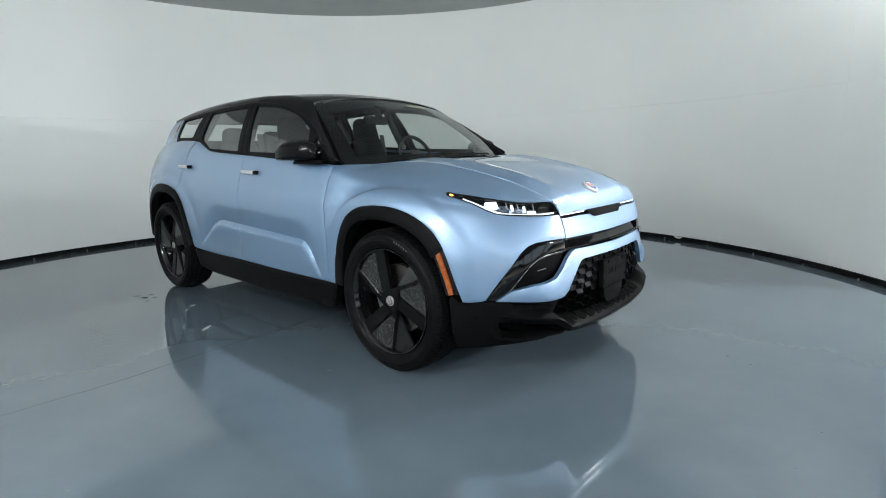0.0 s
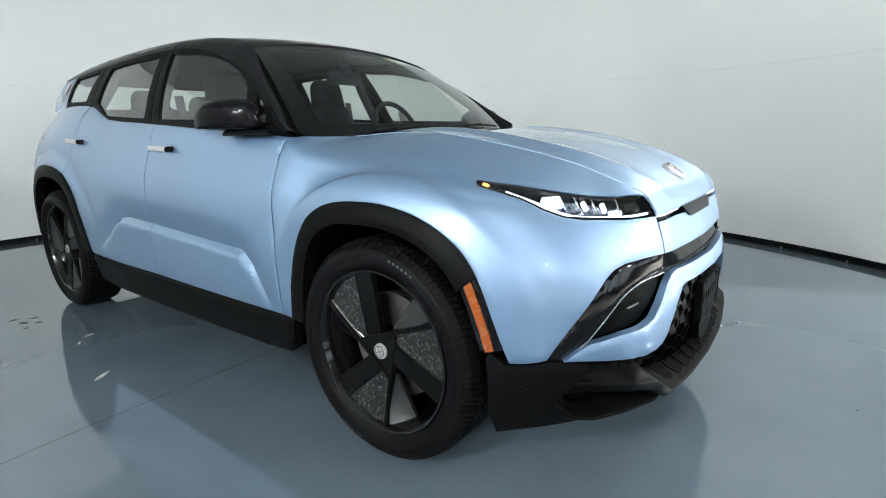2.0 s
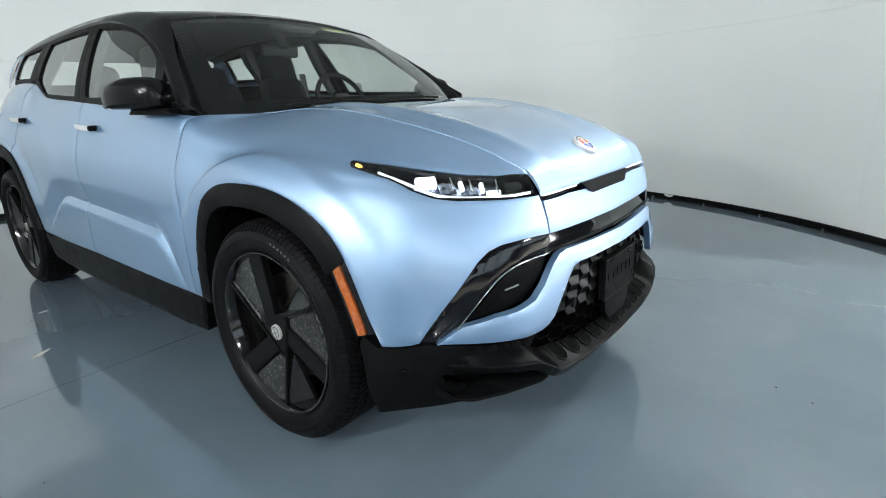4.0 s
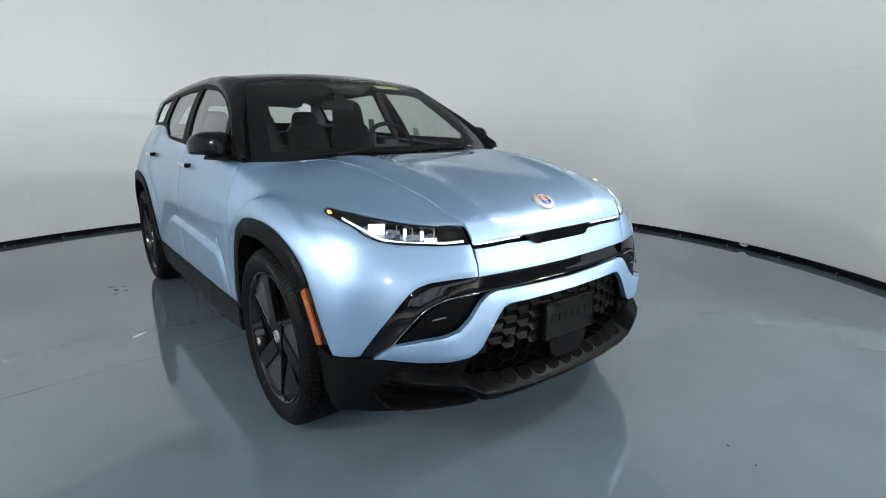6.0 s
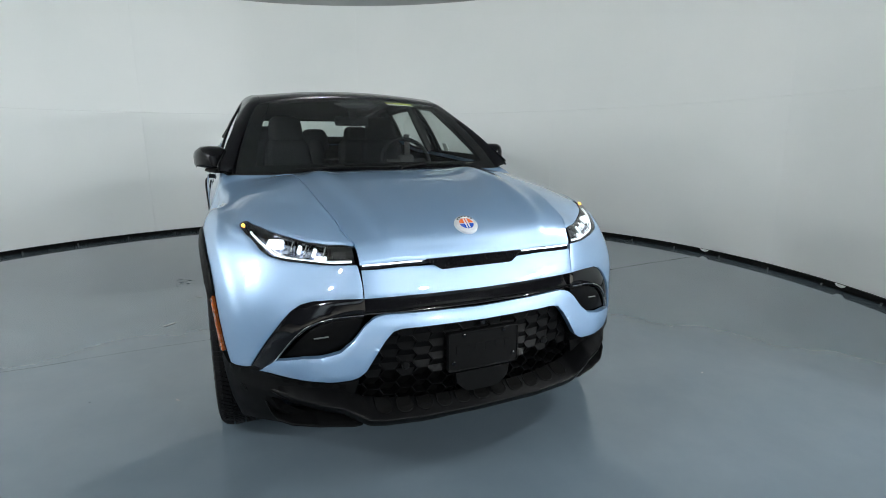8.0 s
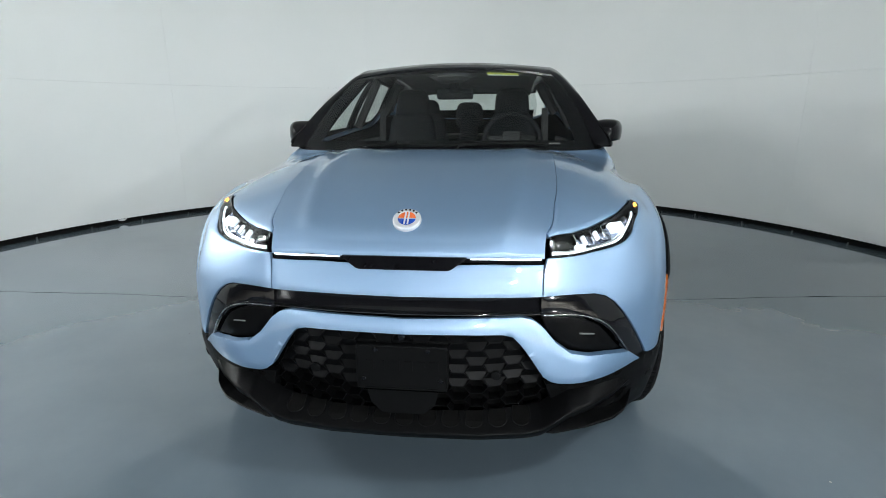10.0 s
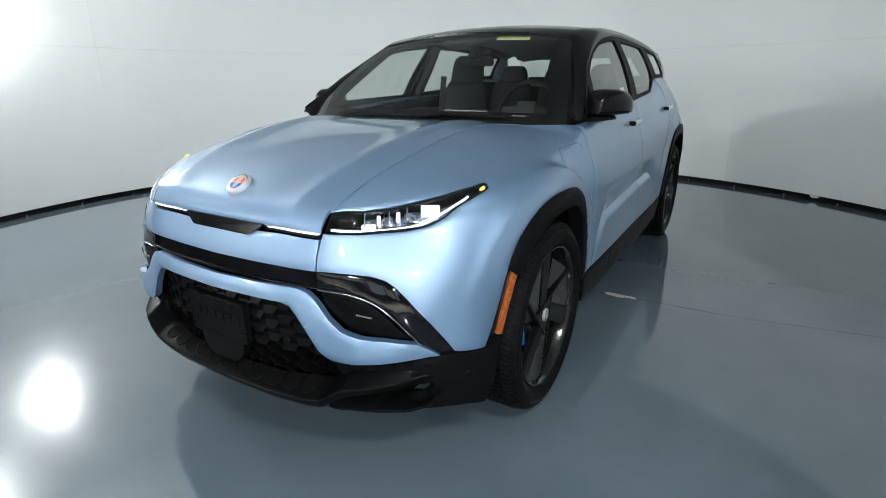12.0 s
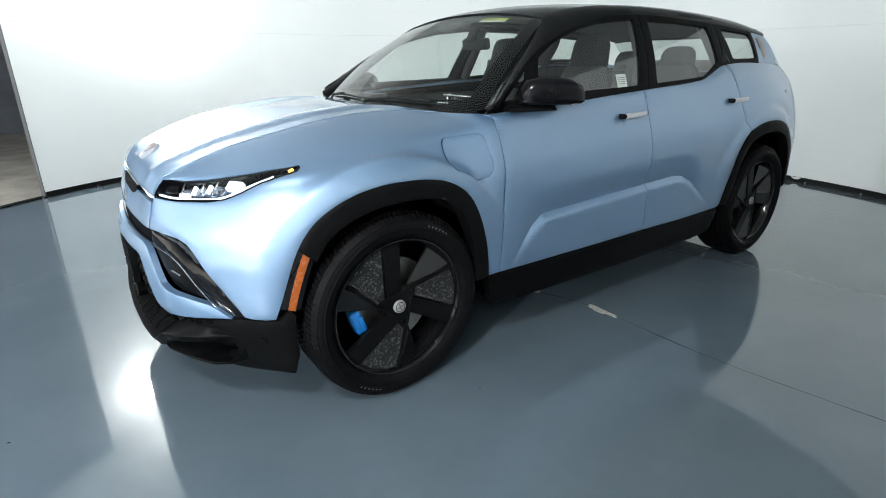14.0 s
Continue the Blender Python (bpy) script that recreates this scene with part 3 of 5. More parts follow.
def both(name, V, F, mat, parent, label=""):
    V = np.asarray(V)
    return [part(name, V * (1, s, 1), F if s > 0 else [tuple(t)[::-1] for t in F], mat, parent, label) for s in (1, -1)]


def slabbed(rows, d):
    """A grid of rows with an underside d below it and closed rim."""
    n, m = len(rows), len(rows[0])
    top = np.vstack([np.asarray(r, float) for r in rows])
    V = np.vstack([top, top - (0, 0, d)])
    up = grid_faces(n, m)
    if np.cross(top[1] - top[0], top[m] - top[0])[2] > 0:
        up = [t[::-1] for t in up]
    F = [t[::-1] for t in up] + [tuple(k + n * m for k in t) for t in up]
    ring = [*range(m), *[i * m + m - 1 for i in range(1, n)], *[(n - 1) * m + j for j in range(m - 2, -1, -1)], *[i * m for i in range(n - 2, 0, -1)]]
    F += [(a, b, b + n * m, a + n * m) for a, b in zip(ring, ring[1:] + ring[:1])]
    bm = bmesh.new()
    vs = [bm.verts.new(p) for p in V]
    for t in F:
        bm.faces.new([vs[k] for k in t])
    bmesh.ops.recalc_face_normals(bm, faces=bm.faces)
    bm.verts.index_update()
    F = [[v.index for v in f.verts] for f in bm.faces]
    bm.free()
    return V, F


def lump(size, bevel=.02, segments=3, taper=(1, 1)):
    """A rounded block as a bmesh, tapered towards its top."""
    bm = bmesh.new()
    bmesh.ops.create_cube(bm, size=1)
    for v in bm.verts:
        if v.co.z > 0:
            v.co.x, v.co.y = v.co.x * taper[0], v.co.y * taper[1]
        v.co = Vector((v.co.x * size[0], v.co.y * size[1], v.co.z * size[2]))
    bmesh.ops.bevel(bm, geom=bm.edges[:], offset=bevel, segments=segments, affect="EDGES", profile=.5)
    return bm


def tube(path, r, n=10, closed=False):
    """A round bar along a path."""
    P = np.asarray(path, float)
    rows = []
    for k in range(len(P)):
        d = (P[(k + 1) % len(P)] - P[k - 1]) if closed else P[min(k + 1, len(P) - 1)] - P[max(k - 1, 0)]
        d = Vector(d).normalized()
        u = d.cross(Vector((0, 0, 1)) if abs(d.z) < .9 else Vector((1, 0, 0))).normalized()
        w = d.cross(u)
        rows.append([np.array(Vector(P[k]) + (u * math.cos(a) + w * math.sin(a)) * r) for a in np.linspace(0, 2 * math.pi, n, endpoint=False)])
    if closed:
        rows.append(rows[0])
        return loft(rows, True)
    return loft(rows, True, True)


def ring_cut(path2d, a0=0, a1=2 * math.pi, n=72):
    """A profile of (radius, depth) turned about the y axis."""
    rows = []
    for a in np.linspace(a0, a1, n + 1):
        rows.append([(r * math.cos(a), d, r * math.sin(a)) for r, d in path2d])
    return loft(rows)

# ---- the car ----
car = tagged(new("car"), "light blue metallic electric SUV with gloss black roof and black wheels", "car")


def joined_panel(name, outline, mat, parent, offset=0.0, depth=.014, edge=.0015, label="", step=.012, holes=(), surface=None):
    """A panel of the skin that runs across the car's middle: one mesh of both halves."""
    o = refine(outline, step)
    v, f = fill(o, [refine(h, step) for h in holes], BODYGRID)
    place, norm = surface or (skin, skin_normal)
    mid = abs(v[:, 0]) < 1e-6
    n = len(v)
    V, F = sheet(v, f, place, norm, depth, offset, edge, mid)
    V[:n][mid, 1] = 0
    if FLIP < 0:
        F = [t[::-1] for t in F]
    bm = bmesh.new()
    for side in (1, -1):
        vs = [bm.verts.new(p) for p in V * (1, side, 1)]
        for t in F:
            bm.faces.new([vs[k] for k in (t if side > 0 else t[::-1])])
    bmesh.ops.remove_doubles(bm, verts=bm.verts[:], dist=1e-4)
    return bm_part(name, bm, mat, parent, label)


# lines of the design, as (x, z) on the side and (y, z) on the front
ARCH_F = [(1.948, .464), (1.925, .53), (1.865, .70), (1.80, .795), (1.71, .855), (1.60, .893), (1.475, .908), (1.325, .900), (1.218, .870), (1.131, .808), (1.069, .701), (1.026, .553), (1.010, .421)]
ARCH_R = [(-.965, .440), (-1.010, .60), (-1.075, .79), (-1.15, .885), (-1.27, .935), (-1.42, .952), (-1.58, .940), (-1.71, .895), (-1.81, .81), (-1.90, .66), (-1.95, .45)]
DOOR_F = [(.938, 1.112), (.928, 1.034), (.926, .891), (.930, .64), (.940, .421)]
DOOR_B = [(-.095, 1.183), (-.125, 1.036), (-.141, .795), (-.138, .607), (-.150, .421)]
DOOR_C = [(-1.03, 1.309), (-1.062, 1.15), (-1.085, 1.05), (-1.12, .97), (-1.165, .905)]
HEAD = [(2.05, 6.25), (2.55, 5.85), (3.0, 5.80), (3.7, 5.95), (4.35, 6.05), (5.08, 6.07), (5.13, 5.98), (5.05, 5.86), (4.65, 5.72), (4.3, 5.45), (4.0, 4.95), (3.65, 4.58), (3.3, 4.45), (2.6, 4.48), (2.0, 4.70)]
FANG_OUT = [(.445, .740), (.50, .741), (.548, .740), (.618, .735), (.660, .722), (.692, .699), (.725, .661), (.757, .614), (.800, .542), (.836, .472)]
FANG_IN = [(.800, .458), (.746, .515), (.714, .563), (.682, .603), (.647, .634), (.605, .655), (.550, .669), (.445, .674)]
SMOOTH_F = [tuple(p) for p in curve_through(ARCH_F, 40)]
SMOOTH_R = [tuple(p) for p in curve_through(ARCH_R, 36)]
gap = .0022


def shift(points, dx=0, dz=0):
    return [(x + dx, z + dz) for x, z in points]


# charge flap on the left front wing
PORT = rounded([(1.212, 1.036), (1.010, 1.046), (.978, .905), (1.000, .866), (1.085, .862), (1.115, .898), (1.205, .918)], .035)
port_hole = sv("xz", PORT)
wing_outline = chain(
    ("yz", [(.449, .740), (.449, .79)]), ("sv", HEAD[::-1]), ("sv", [(2.06, 7.0), (3, 7), (4, 7), (5, 7), (6, 7), (7, 7), (8, 7), (9, 7), (9.82, 7)]),
    ("xz", shift(DOOR_F, gap)), ("xz", SMOOTH_F[::-1]), ("yz", [(.885, .463), (.852, .467)]), ("yz", FANG_OUT[::-1]))
# the wing is one sheet on the right side; on the left the charge flap is cut out of it
body_panel("front_wing", wing_outline, PAINT, car, holes=[port_hole], sides=(1,))
body_panel("front_wing", wing_outline, PAINT, car, sides=(-1,))
centre = port_hole.mean(0)
body_panel("charge_flap", centre + (port_hole - centre) * .975, PAINT, car, sides=(1,), edge=.001, label="closed charge port flap in body colour")

joined_panel("nose_panel", chain(("sv", [(0, 3.05)]), ("yz", [(.20, .737), (.445, .740), (.445, .79), (.447, .838), (.30, .838), (.21, .835)]), ("sv", [(0, 4.12)])), PAINT, car, depth=.03)

front_door = chain(("xz", shift(DOOR_F, -gap)), ("xz", [(.60, .418), (.2, .417)]), ("xz", shift(DOOR_B[::-1], gap)),
                   ("sv", [(11.85, 7), (11.4, 7), (11, 7), (10.6, 7), (10.3, 7)]))
rear_door = chain(("xz", shift(DOOR_B, -gap)), ("xz", [(-.5, .418), (-.93, .430)]), ("xz", [(x + .004, z) for x, z in SMOOTH_R if x > -1.17]),
                  ("xz", shift(DOOR_C[::-1], gap)), ("sv", [(13.8, 7), (13.5, 7), (13, 7), (12.5, 7), (12.1, 7)]))
quarter = chain(("xz", shift(DOOR_C, -gap)), ("xz", [p for p in SMOOTH_R if p[0] < -1.172]), ("xz", [(-2.05, .45), (-2.25, .46)]),
                ("sv", [(17.6, 1.3), (18.3, 1.35), (19, 1.35), (19, 4), (19, 7), (18, 7), (17, 7), (16, 7), (15, 7), (14.5, 7)]))
FDOORS = body_panel("front_door", front_door, PAINT, car)
RDOORS = body_panel("rear_door", rear_door, PAINT, car)
body_panel("rear_wing", quarter, PAINT, car)


def towards(points, c, d):
    out = []
    for x, z in points:
        k = math.hypot(x - c[0], z - c[1])
        out.append((c[0] + (x - c[0]) * (1 - d / k), c[1] + (z - c[1]) * (1 - d / k)))
    return out


HUB_F, HUB_R, AXLE = (1.4605, .39), (-1.4605, .39), .39
clad_f = [p for p in SMOOTH_F if p[0] < 1.862]
clad_r = SMOOTH_R
for name, curve, hub in (("front_arch_trim", clad_f, HUB_F), ("rear_arch_trim", clad_r, HUB_R)):
    inner = towards(curve, hub, .072)
    body_panel(name, chain(("xz", curve), ("xz", inner[::-1])), PLASTIC, car, offset=.010, depth=.06, edge=.004, label="matte black plastic wheel arch trim")
# amber reflector in front of the front wheel
strip = [(1.826, .776), (1.862, .700), (1.892, .620), (1.912, .555), (1.926, .500)]
outer = [(x + .030, z) for x, z in strip]
body_panel("side_reflector", chain(("xz", [(x - .042, z - .006) for x, z in strip]), ("xz", [(x - .018, z) for x, z in strip[::-1]])), AMBER, car, offset=.006, depth=.02, label="amber side reflector")
body_panel("reflector_base", chain(("xz", [(x - .06, z - .008) for x, z in strip]), ("xz", [(x + .012, z) for x, z in strip[::-1]])), GLOSS, car, offset=-.006, depth=.03)

sill = chain(("xz", [(1.008, .417), (.6, .413), (.2, .412), (-.2, .412), (-.6, .414), (-.93, .425), (-.955, .40), (-.90, .27), (-.6, .245), (0, .240), (.6, .245), (.955, .260), (.985, .33)]))
body_panel("side_sill", sill, GRILLE, car, offset=.002, depth=.05, edge=.006, label="matte black plastic sill")

body_panel("tail_marker", chain(("xz", [(-1.795, 1.133), (-1.790, 1.119), (-1.838, 1.116), (-1.842, 1.129)])), RED, car, offset=.003, depth=.010, edge=.001, label="small red rear marker lamp")

# front face: gloss band, fangs, fog panels, blade
body_panel("gloss_corner", chain(("yz", FANG_OUT), ("yz", FANG_IN)), GLOSS, car, offset=-.006, depth=.03, edge=.003)
silver_line = curve_through([(.452, .680), (.550, .674), (.608, .660), (.652, .638), (.688, .603), (.720, .559), (.752, .511), (.786, .466)], 40)
for side in (1, -1):
    q = sv("yz", silver_line)
    P = body(q[:, 0], q[:, 1]) + skin_normal(q) * .0
    V, F = tube(P * (1, side, 1), .0020, 8)
    part("silver_strip", V, F, STRIP, car, "thin satin silver strip")
POD = [(.452, .668), (.545, .663), (.600, .649), (.642, .627), (.676, .592), (.708, .550), (.732, .524), (.66, .534), (.608, .538), (.553, .548), (.508, .578), (.47, .62)]
body_panel("fog_panel", chain(("yz", POD)), GRILLE, car, offset=-.012, depth=.03)
for side in (1, -1):
    q = sv("yz", [(.575, .605), (.625, .600)])
    P = body(q[:, 0], q[:, 1]) - skin_normal(q) * .010
    V, F = tube(P * (1, side, 1), .003, 8)
    part("badge_bar", V, F, MIDTRIM, car)
BLADE_LINE = chain(("sv", [(0, 2.56)]), ("yz", [(.2, .673), (.378, .678), (.415, .668), (.445, .645), (.490, .590), (.535, .555), (.600, .541), (.66, .536), (.745, .515), (.800, .466), (.70, .461), (.60, .456), (.545, .453), (.500, .454), (.470, .463), (.445, .482), (.378, .588), (.352, .616), (.32, .624), (.2, .624)]), ("sv", [(0, 2.26)]))
def blade_skin(q):
    """The blade leans out towards its lower edge, so that its face looks up."""
    P = skin(q)
    lean = np.clip((.672 - P[:, 2]) / .235, 0, 1)
    return P + skin_normal(q) * (.038 * lean * np.clip((.775 - abs(P[:, 1])) / .20, 0, 1))[:, None]


joined_panel("bumper_blade", BLADE_LINE, PAINT, car, surface=(blade_skin, skin_normal), offset=.010, depth=.024, edge=.003, step=.008, label="blue boomerang bumper blade")

# lower bumper with its corner openings
SLOT = rounded([(.48, .275), (.62, .325), (.775, .350), (.745, .290), (.66, .250), (.56, .235), (.48, .232)], .010)
bumper = chain(("yz", [(.470, .424), (.545, .414), (.60, .421), (.70, .440), (.786, .457), (.828, .465), (.850, .461), (.885, .458)]), ("xz", [(1.935, .459), (1.898, .492), (1.884, .47), (1.878, .30), (1.890, .21)]),
               ("yz", [(.84, .215), (.70, .212), (.50, .215), (.47, .27), (.49, .36)]))
body_panel("lower_bumper", bumper, PLASTIC, car, holes=[sv("yz", SLOT)], offset=.004, depth=.03, edge=.004, label="matte black plastic lower bumper")
# near-black sheet behind the slot, in place of the shade inside it
body_panel("bumper_slot_shade", sv("yz", SLOT), SHELL, car, offset=-.05, depth=.01)

# chin: one ledge from corner to corner that steps down to a lip under the grille
EDGE_Y = (0, .25, .40, .455, .500, .545, .62, .70, .80, .84)
EDGE_X = (2.322, 2.315, 2.302, 2.294, 2.288, 2.275, 2.235, 2.168, 2.052, 1.995)
EDGE_Z = (.279, .281, .290, .299, .328, .357, .367, .377, .391, .397)


def behind(y, z):
    q = on_body("yz", y, z)
    return body([q[0]], [q[1]])[0][0]


def ledge_row(y):
    """The section of the ledge at y: back of the shelf, front edge, underside."""
    a = abs(y)
    x, z = np.interp(a, EDGE_Y, EDGE_X), np.interp(a, EDGE_Y, EDGE_Z)
    xb = min(behind(a, z + .04), x - .01)
    h = np.interp(a, (0, .44, .56, .70, .84), (.030, .032, .032, .028, .010))
    return [(xb - .012, y, z + .046), (xb + (x - xb) * .45, y, z + .026), (x - .008, y, z + .006), (x - .002, y, z + .002), (x, y, z - .003), (x - .003, y, z - .008), (x - .018, y, z - h), (x - .030, y, z - h - .004), (xb - .04, y, z - h)]


V, F = loft([ledge_row(y) for y in np.r_[np.linspace(-.84, -.36, 49), np.linspace(-.34, .34, 25), np.linspace(.36, .84, 49)]], True, True)
part("chin_ledge", V, F, GRILLE, car, "matte black plastic chin ledge", sharp=40)
for side in (1, -1):
    rows = []
    for y in np.linspace(.475, .795, 33):
        x = np.interp(y, (.475, .50, .62, .72, .775, .795), (2.262, 2.258, 2.200, 2.138, 2.085, 2.040))
        z = np.interp(y, (.475, .50, .62, .71, .760, .780, .795), (.272, .268, .263, .262, .272, .300, .332))
        xb = min(behind(y, z), x - .005)
        rows.append([(xb - .075, side * y, z + .004), (x - .004, side * y, z + .004), (x, side * y, z + .001), (x - .002, side * y, z - .005), (x - .03, side * y, z - .013), (xb - .075, side * y, z - .015)])
    V, F = loft(rows, True, True)
    part("slot_lip", V, F if side > 0 else [tuple(t)[::-1] for t in F], PLASTIC, car, sharp=40)
    # flat dark plates above the ledge paint the shade of a row of shallow pockets
    for k in range(5):
        y = .515 + .047 * k
        z = .412 + .008 * k
        q = sv("yz", [(y, z), (y + .030, z + .004), (y + .022, z - .014), (y + .006, z - .016)])
        P = (body(q[:, 0], q[:, 1]) + skin_normal(q) * .0062) * (1, side, 1)
        part("bumper_pocket_shade", np.vstack([P, P - (.004, 0, 0)]), [(0, 1, 2, 3) if side < 0 else (3, 2, 1, 0), (0, 4, 5, 1), (1, 5, 6, 2), (2, 6, 7, 3), (3, 7, 4, 0)], SHELL, car, smooth=False)
# scalloped pockets on the shelf: flat dark patches paint the shade in them
for i in range(-5, 6):
    y = i * .078
    r = ledge_row(y)
    f, m, k = np.array(r[2]), np.array(r[1]), np.array(r[0])
    slope = lambda t: (f + (m - f) * t * 2 if t < .5 else m + (k - m) * (t - .5) * 2) + (.0012, 0, .0022)
    arc = [slope(.62 - .42 * math.sin(t)) + (0, .031 * math.cos(t), 0) for t in np.linspace(0, math.pi, 15)]
    top = [slope(.98) + (0, .027 * c, 0) for c in (-1, 1)]
    pocket = part("lip_pocket_shade", np.array(arc + top), [tuple(range(17))], SHELL, car, smooth=False)
    V, F = tube(np.array([top[1]] + arc + [top[0]]), .0024, 6)
    part("pocket_rim", V, F, PLASTIC, pocket)

# hood: a crowned sheet between the seams
HOOD_C = np.array([(1.08, 1.120), (1.20, 1.135), (1.36, 1.139), (1.60, 1.118), (1.80, 1.082), (1.95, 1.044), (2.06, 1.006), (2.13, .972), (2.178, .938), (2.206, .900), (2.221, .867)])
SEAM = NET[1:11, 7]


def hood_point(p, q):
    """p: 0 at the windscreen to 1 at the lip; q: -1 to 1 across."""
    mid = spline(HOOD_C, [p * (len(HOOD_C) - 1)])[0]
    edge = hood_edge(p)
    a = abs(q)
    x = mid[0] + (edge[0] - mid[0]) * a ** 2.2
    y = edge[1] * q
    z = mid[1] + (edge[2] - mid[1]) * a ** 2.4
    r = a - (.80 - .10 * p)
    ridge = math.exp(-(r / (.13 if r < 0 else .06)) ** 2) * .012 * (1 - .6 * p) * min(1, p / .18)
    dish = -.009 * max(0, 1 - (a / .72) ** 4) * min(1, max(0, (.97 - p) / .10)) * min(1, p / .2)
    return (x, y, z + ridge + dish)


_es = np.r_[np.linspace(9.05, 2.10, 40), 2.06, 2.03, 2.00, 1.975, 1.965]
_ev = np.r_[np.full(40, 7.0), 7.0, 6.6, 6.1, 5.5, 5.02]
_raw = body(_es, _ev)
_len = np.r_[0, np.cumsum(np.linalg.norm(np.diff(_raw, axis=0), axis=1))]
_want = np.interp(np.linspace(0, 1, 41), np.linspace(0, 1, 11), np.r_[0, .10, .27, .455, .64, .76, .85, .915, .957, .98, 1.0]) * _len[-1]
_edge = np.column_stack([np.interp(_want, _len, _raw[:, k]) for k in range(3)]) - np.array((0, .0022, 0))


def hood_edge(p):
    return spline(_edge, [p * (len(_edge) - 1)])[0]


N, M = 60, 61
rows = [[hood_point(p, q * .9965) for q in np.linspace(-1, 1, M)] for p in np.linspace(0, 1, N)]
V, F = slabbed(rows, .014)
part("hood", V, F, PAINT, car, "light blue metallic hood with soft ridges", sharp=50)

# light bar and sensor plate between hood and nose
lip = np.array([rows[-1][k] for k in range(M)])
bar_rows = []
for y in np.linspace(-.445, .445, 61):
    q = on_body("yz", abs(y), .845)
    x = body([q[0]], [q[1]])[0][0]
    bar_rows.append([(x - .035, y, .880), (x - .016, y, .872), (x - .012, y, .838), (x - .035, y, .832)])
V, F = loft(bar_rows)
part("light_bar_base", V, F, GLOSS, car)
for s in (1, -1):
    r = []
    for y in np.linspace(.215, .440, 20):
        q = on_body("yz", y, .85)
        x = body([q[0]], [q[1]])[0][0]
        z = .850 + .003 * (y - .2) / .24
        r.append([(x - .014, s * y, z + .0035), (x - .006, s * y, z + .0028), (x - .006, s * y, z - .0028), (x - .014, s * y, z - .0035)])
    V, F = loft(r, True, True)
    part("light_strip", V, F if s > 0 else [t[::-1] for t in F], LEDSOFT, car, "slim white light strip")
plate = [(-.210, .858), (.210, .858), (.150, .818), (-.150, .818)]
pl = rounded(plate, .012)
V = [(2.2475 - .16 * y * y - (z - .822) * .35, y, z) for y, z in pl] + [(2.20, y, z) for y, z in pl]
n = len(pl)
F = [tuple(range(n))] + [(k, k + n, (k + 1) % n + n, (k + 1) % n) for k in range(n)]
part("sensor_plate", V, F, ROOFBLACK, car, "gloss black sensor plate", smooth=False)

# the tail: a plain bumper and the lower tailgate close the back
joined_panel("rear_bumper", chain(("sv", [(19, .9)]), ("sv", [(18.3, .9), (17.7, 1.2), (18.3, 1.32), (19, 1.32)])), PLASTIC, car, depth=.03, label="matte black plastic rear bumper")

# dark shell behind the gaps
shell_q = chain(("xz", [(.98, .40), (.2, .36), (-.9, .40)]), ("xz", [(x + .02, z) for x, z in towards(SMOOTH_R, HUB_R, .03)]), ("xz", [(-2.1, .42)]),
                ("sv", [(17.6, 1.2), (19, 1.2), (19, 6.9), (17, 6.9), (14, 6.9), (12, 6.9), (10, 6.9), (9.3, 6.9), (9, 6.6), (8, 6.6), (6, 6.6), (5.2, 6.55), (5.2, 5.3), (5.0, 4.2)]),
                ("xz", [(1.90, .66)]), ("xz", towards([p for p in SMOOTH_F if p[0] < 1.89], HUB_F, .03)))
body_panel("inner_shell", shell_q, SHELL, car, offset=-.034, depth=.01, step=.03)
joined_panel("inner_nose", chain(("sv", [(0, .9), (1, .9), (2, .9), (3.2, 1.0), (4.2, 1.2), (4.6, 2), (4.3, 4.2), (3.5, 4.3), (2.3, 4.3), (1.9, 4.0), (0, 4.0)])), SHELL, car, offset=-.085, depth=.01, step=.03)

# ---- greenhouse ----
BELT = np.array([(1.02, .70, 1.103), *[NET[k, 7] for k in range(10, 17)], (-2.05, .700, 1.285)])
ROOFLINE = np.array([(1.02, .70, 1.106), (.95, .875, 1.135), (.80, .835, 1.245), (.65, .785, 1.343), (.50, .752, 1.412), (.375, .729, 1.458), (.20, .704, 1.508), (.0, .686, 1.545), (-.26, .674, 1.566), (-.643, .676, 1.562), (-1.144, .687, 1.538), (-1.50, .699, 1.510), (-1.665, .706, 1.492)])
_bx, _rx = BELT[::-1], curve_through(ROOFLINE, 120)[::-1]


def upper(P):
    """The side of the cabin above the window line: (x, z) to points."""
    x, z = P[:, 0], P[:, 1]
    yb, zb = np.interp(x, _bx[:, 0], _bx[:, 1]), np.interp(x, _bx[:, 0], _bx[:, 2])
    yr, zr = np.interp(x, _rx[:, 0], _rx[:, 1]), np.interp(x, _rx[:, 0], _rx[:, 2])
    h = np.maximum(zr - zb, .02)
    f = np.clip((z - zb) / h, -.3, 1.3)
    return np.column_stack([x, yb + (yr - yb) * f + .05 * h * 4 * f * (1 - f) * np.clip(h / .2, 0, 1), z])


def upper_normal(P):
    e = 2e-3
    n = np.cross(upper(P + (e, 0)) - upper(P - (e, 0)), upper(P + (0, e)) - upper(P - (0, e)))
    n *= np.sign(n[:, 1:2])
    return n / np.linalg.norm(n, axis=1)[:, None]


_ux, _uz = np.meshgrid(np.arange(-2.1, 1.05, .03), np.arange(1.08, 1.62, .025))
UPGRID = np.column_stack([_ux.ravel(), _uz.ravel()])


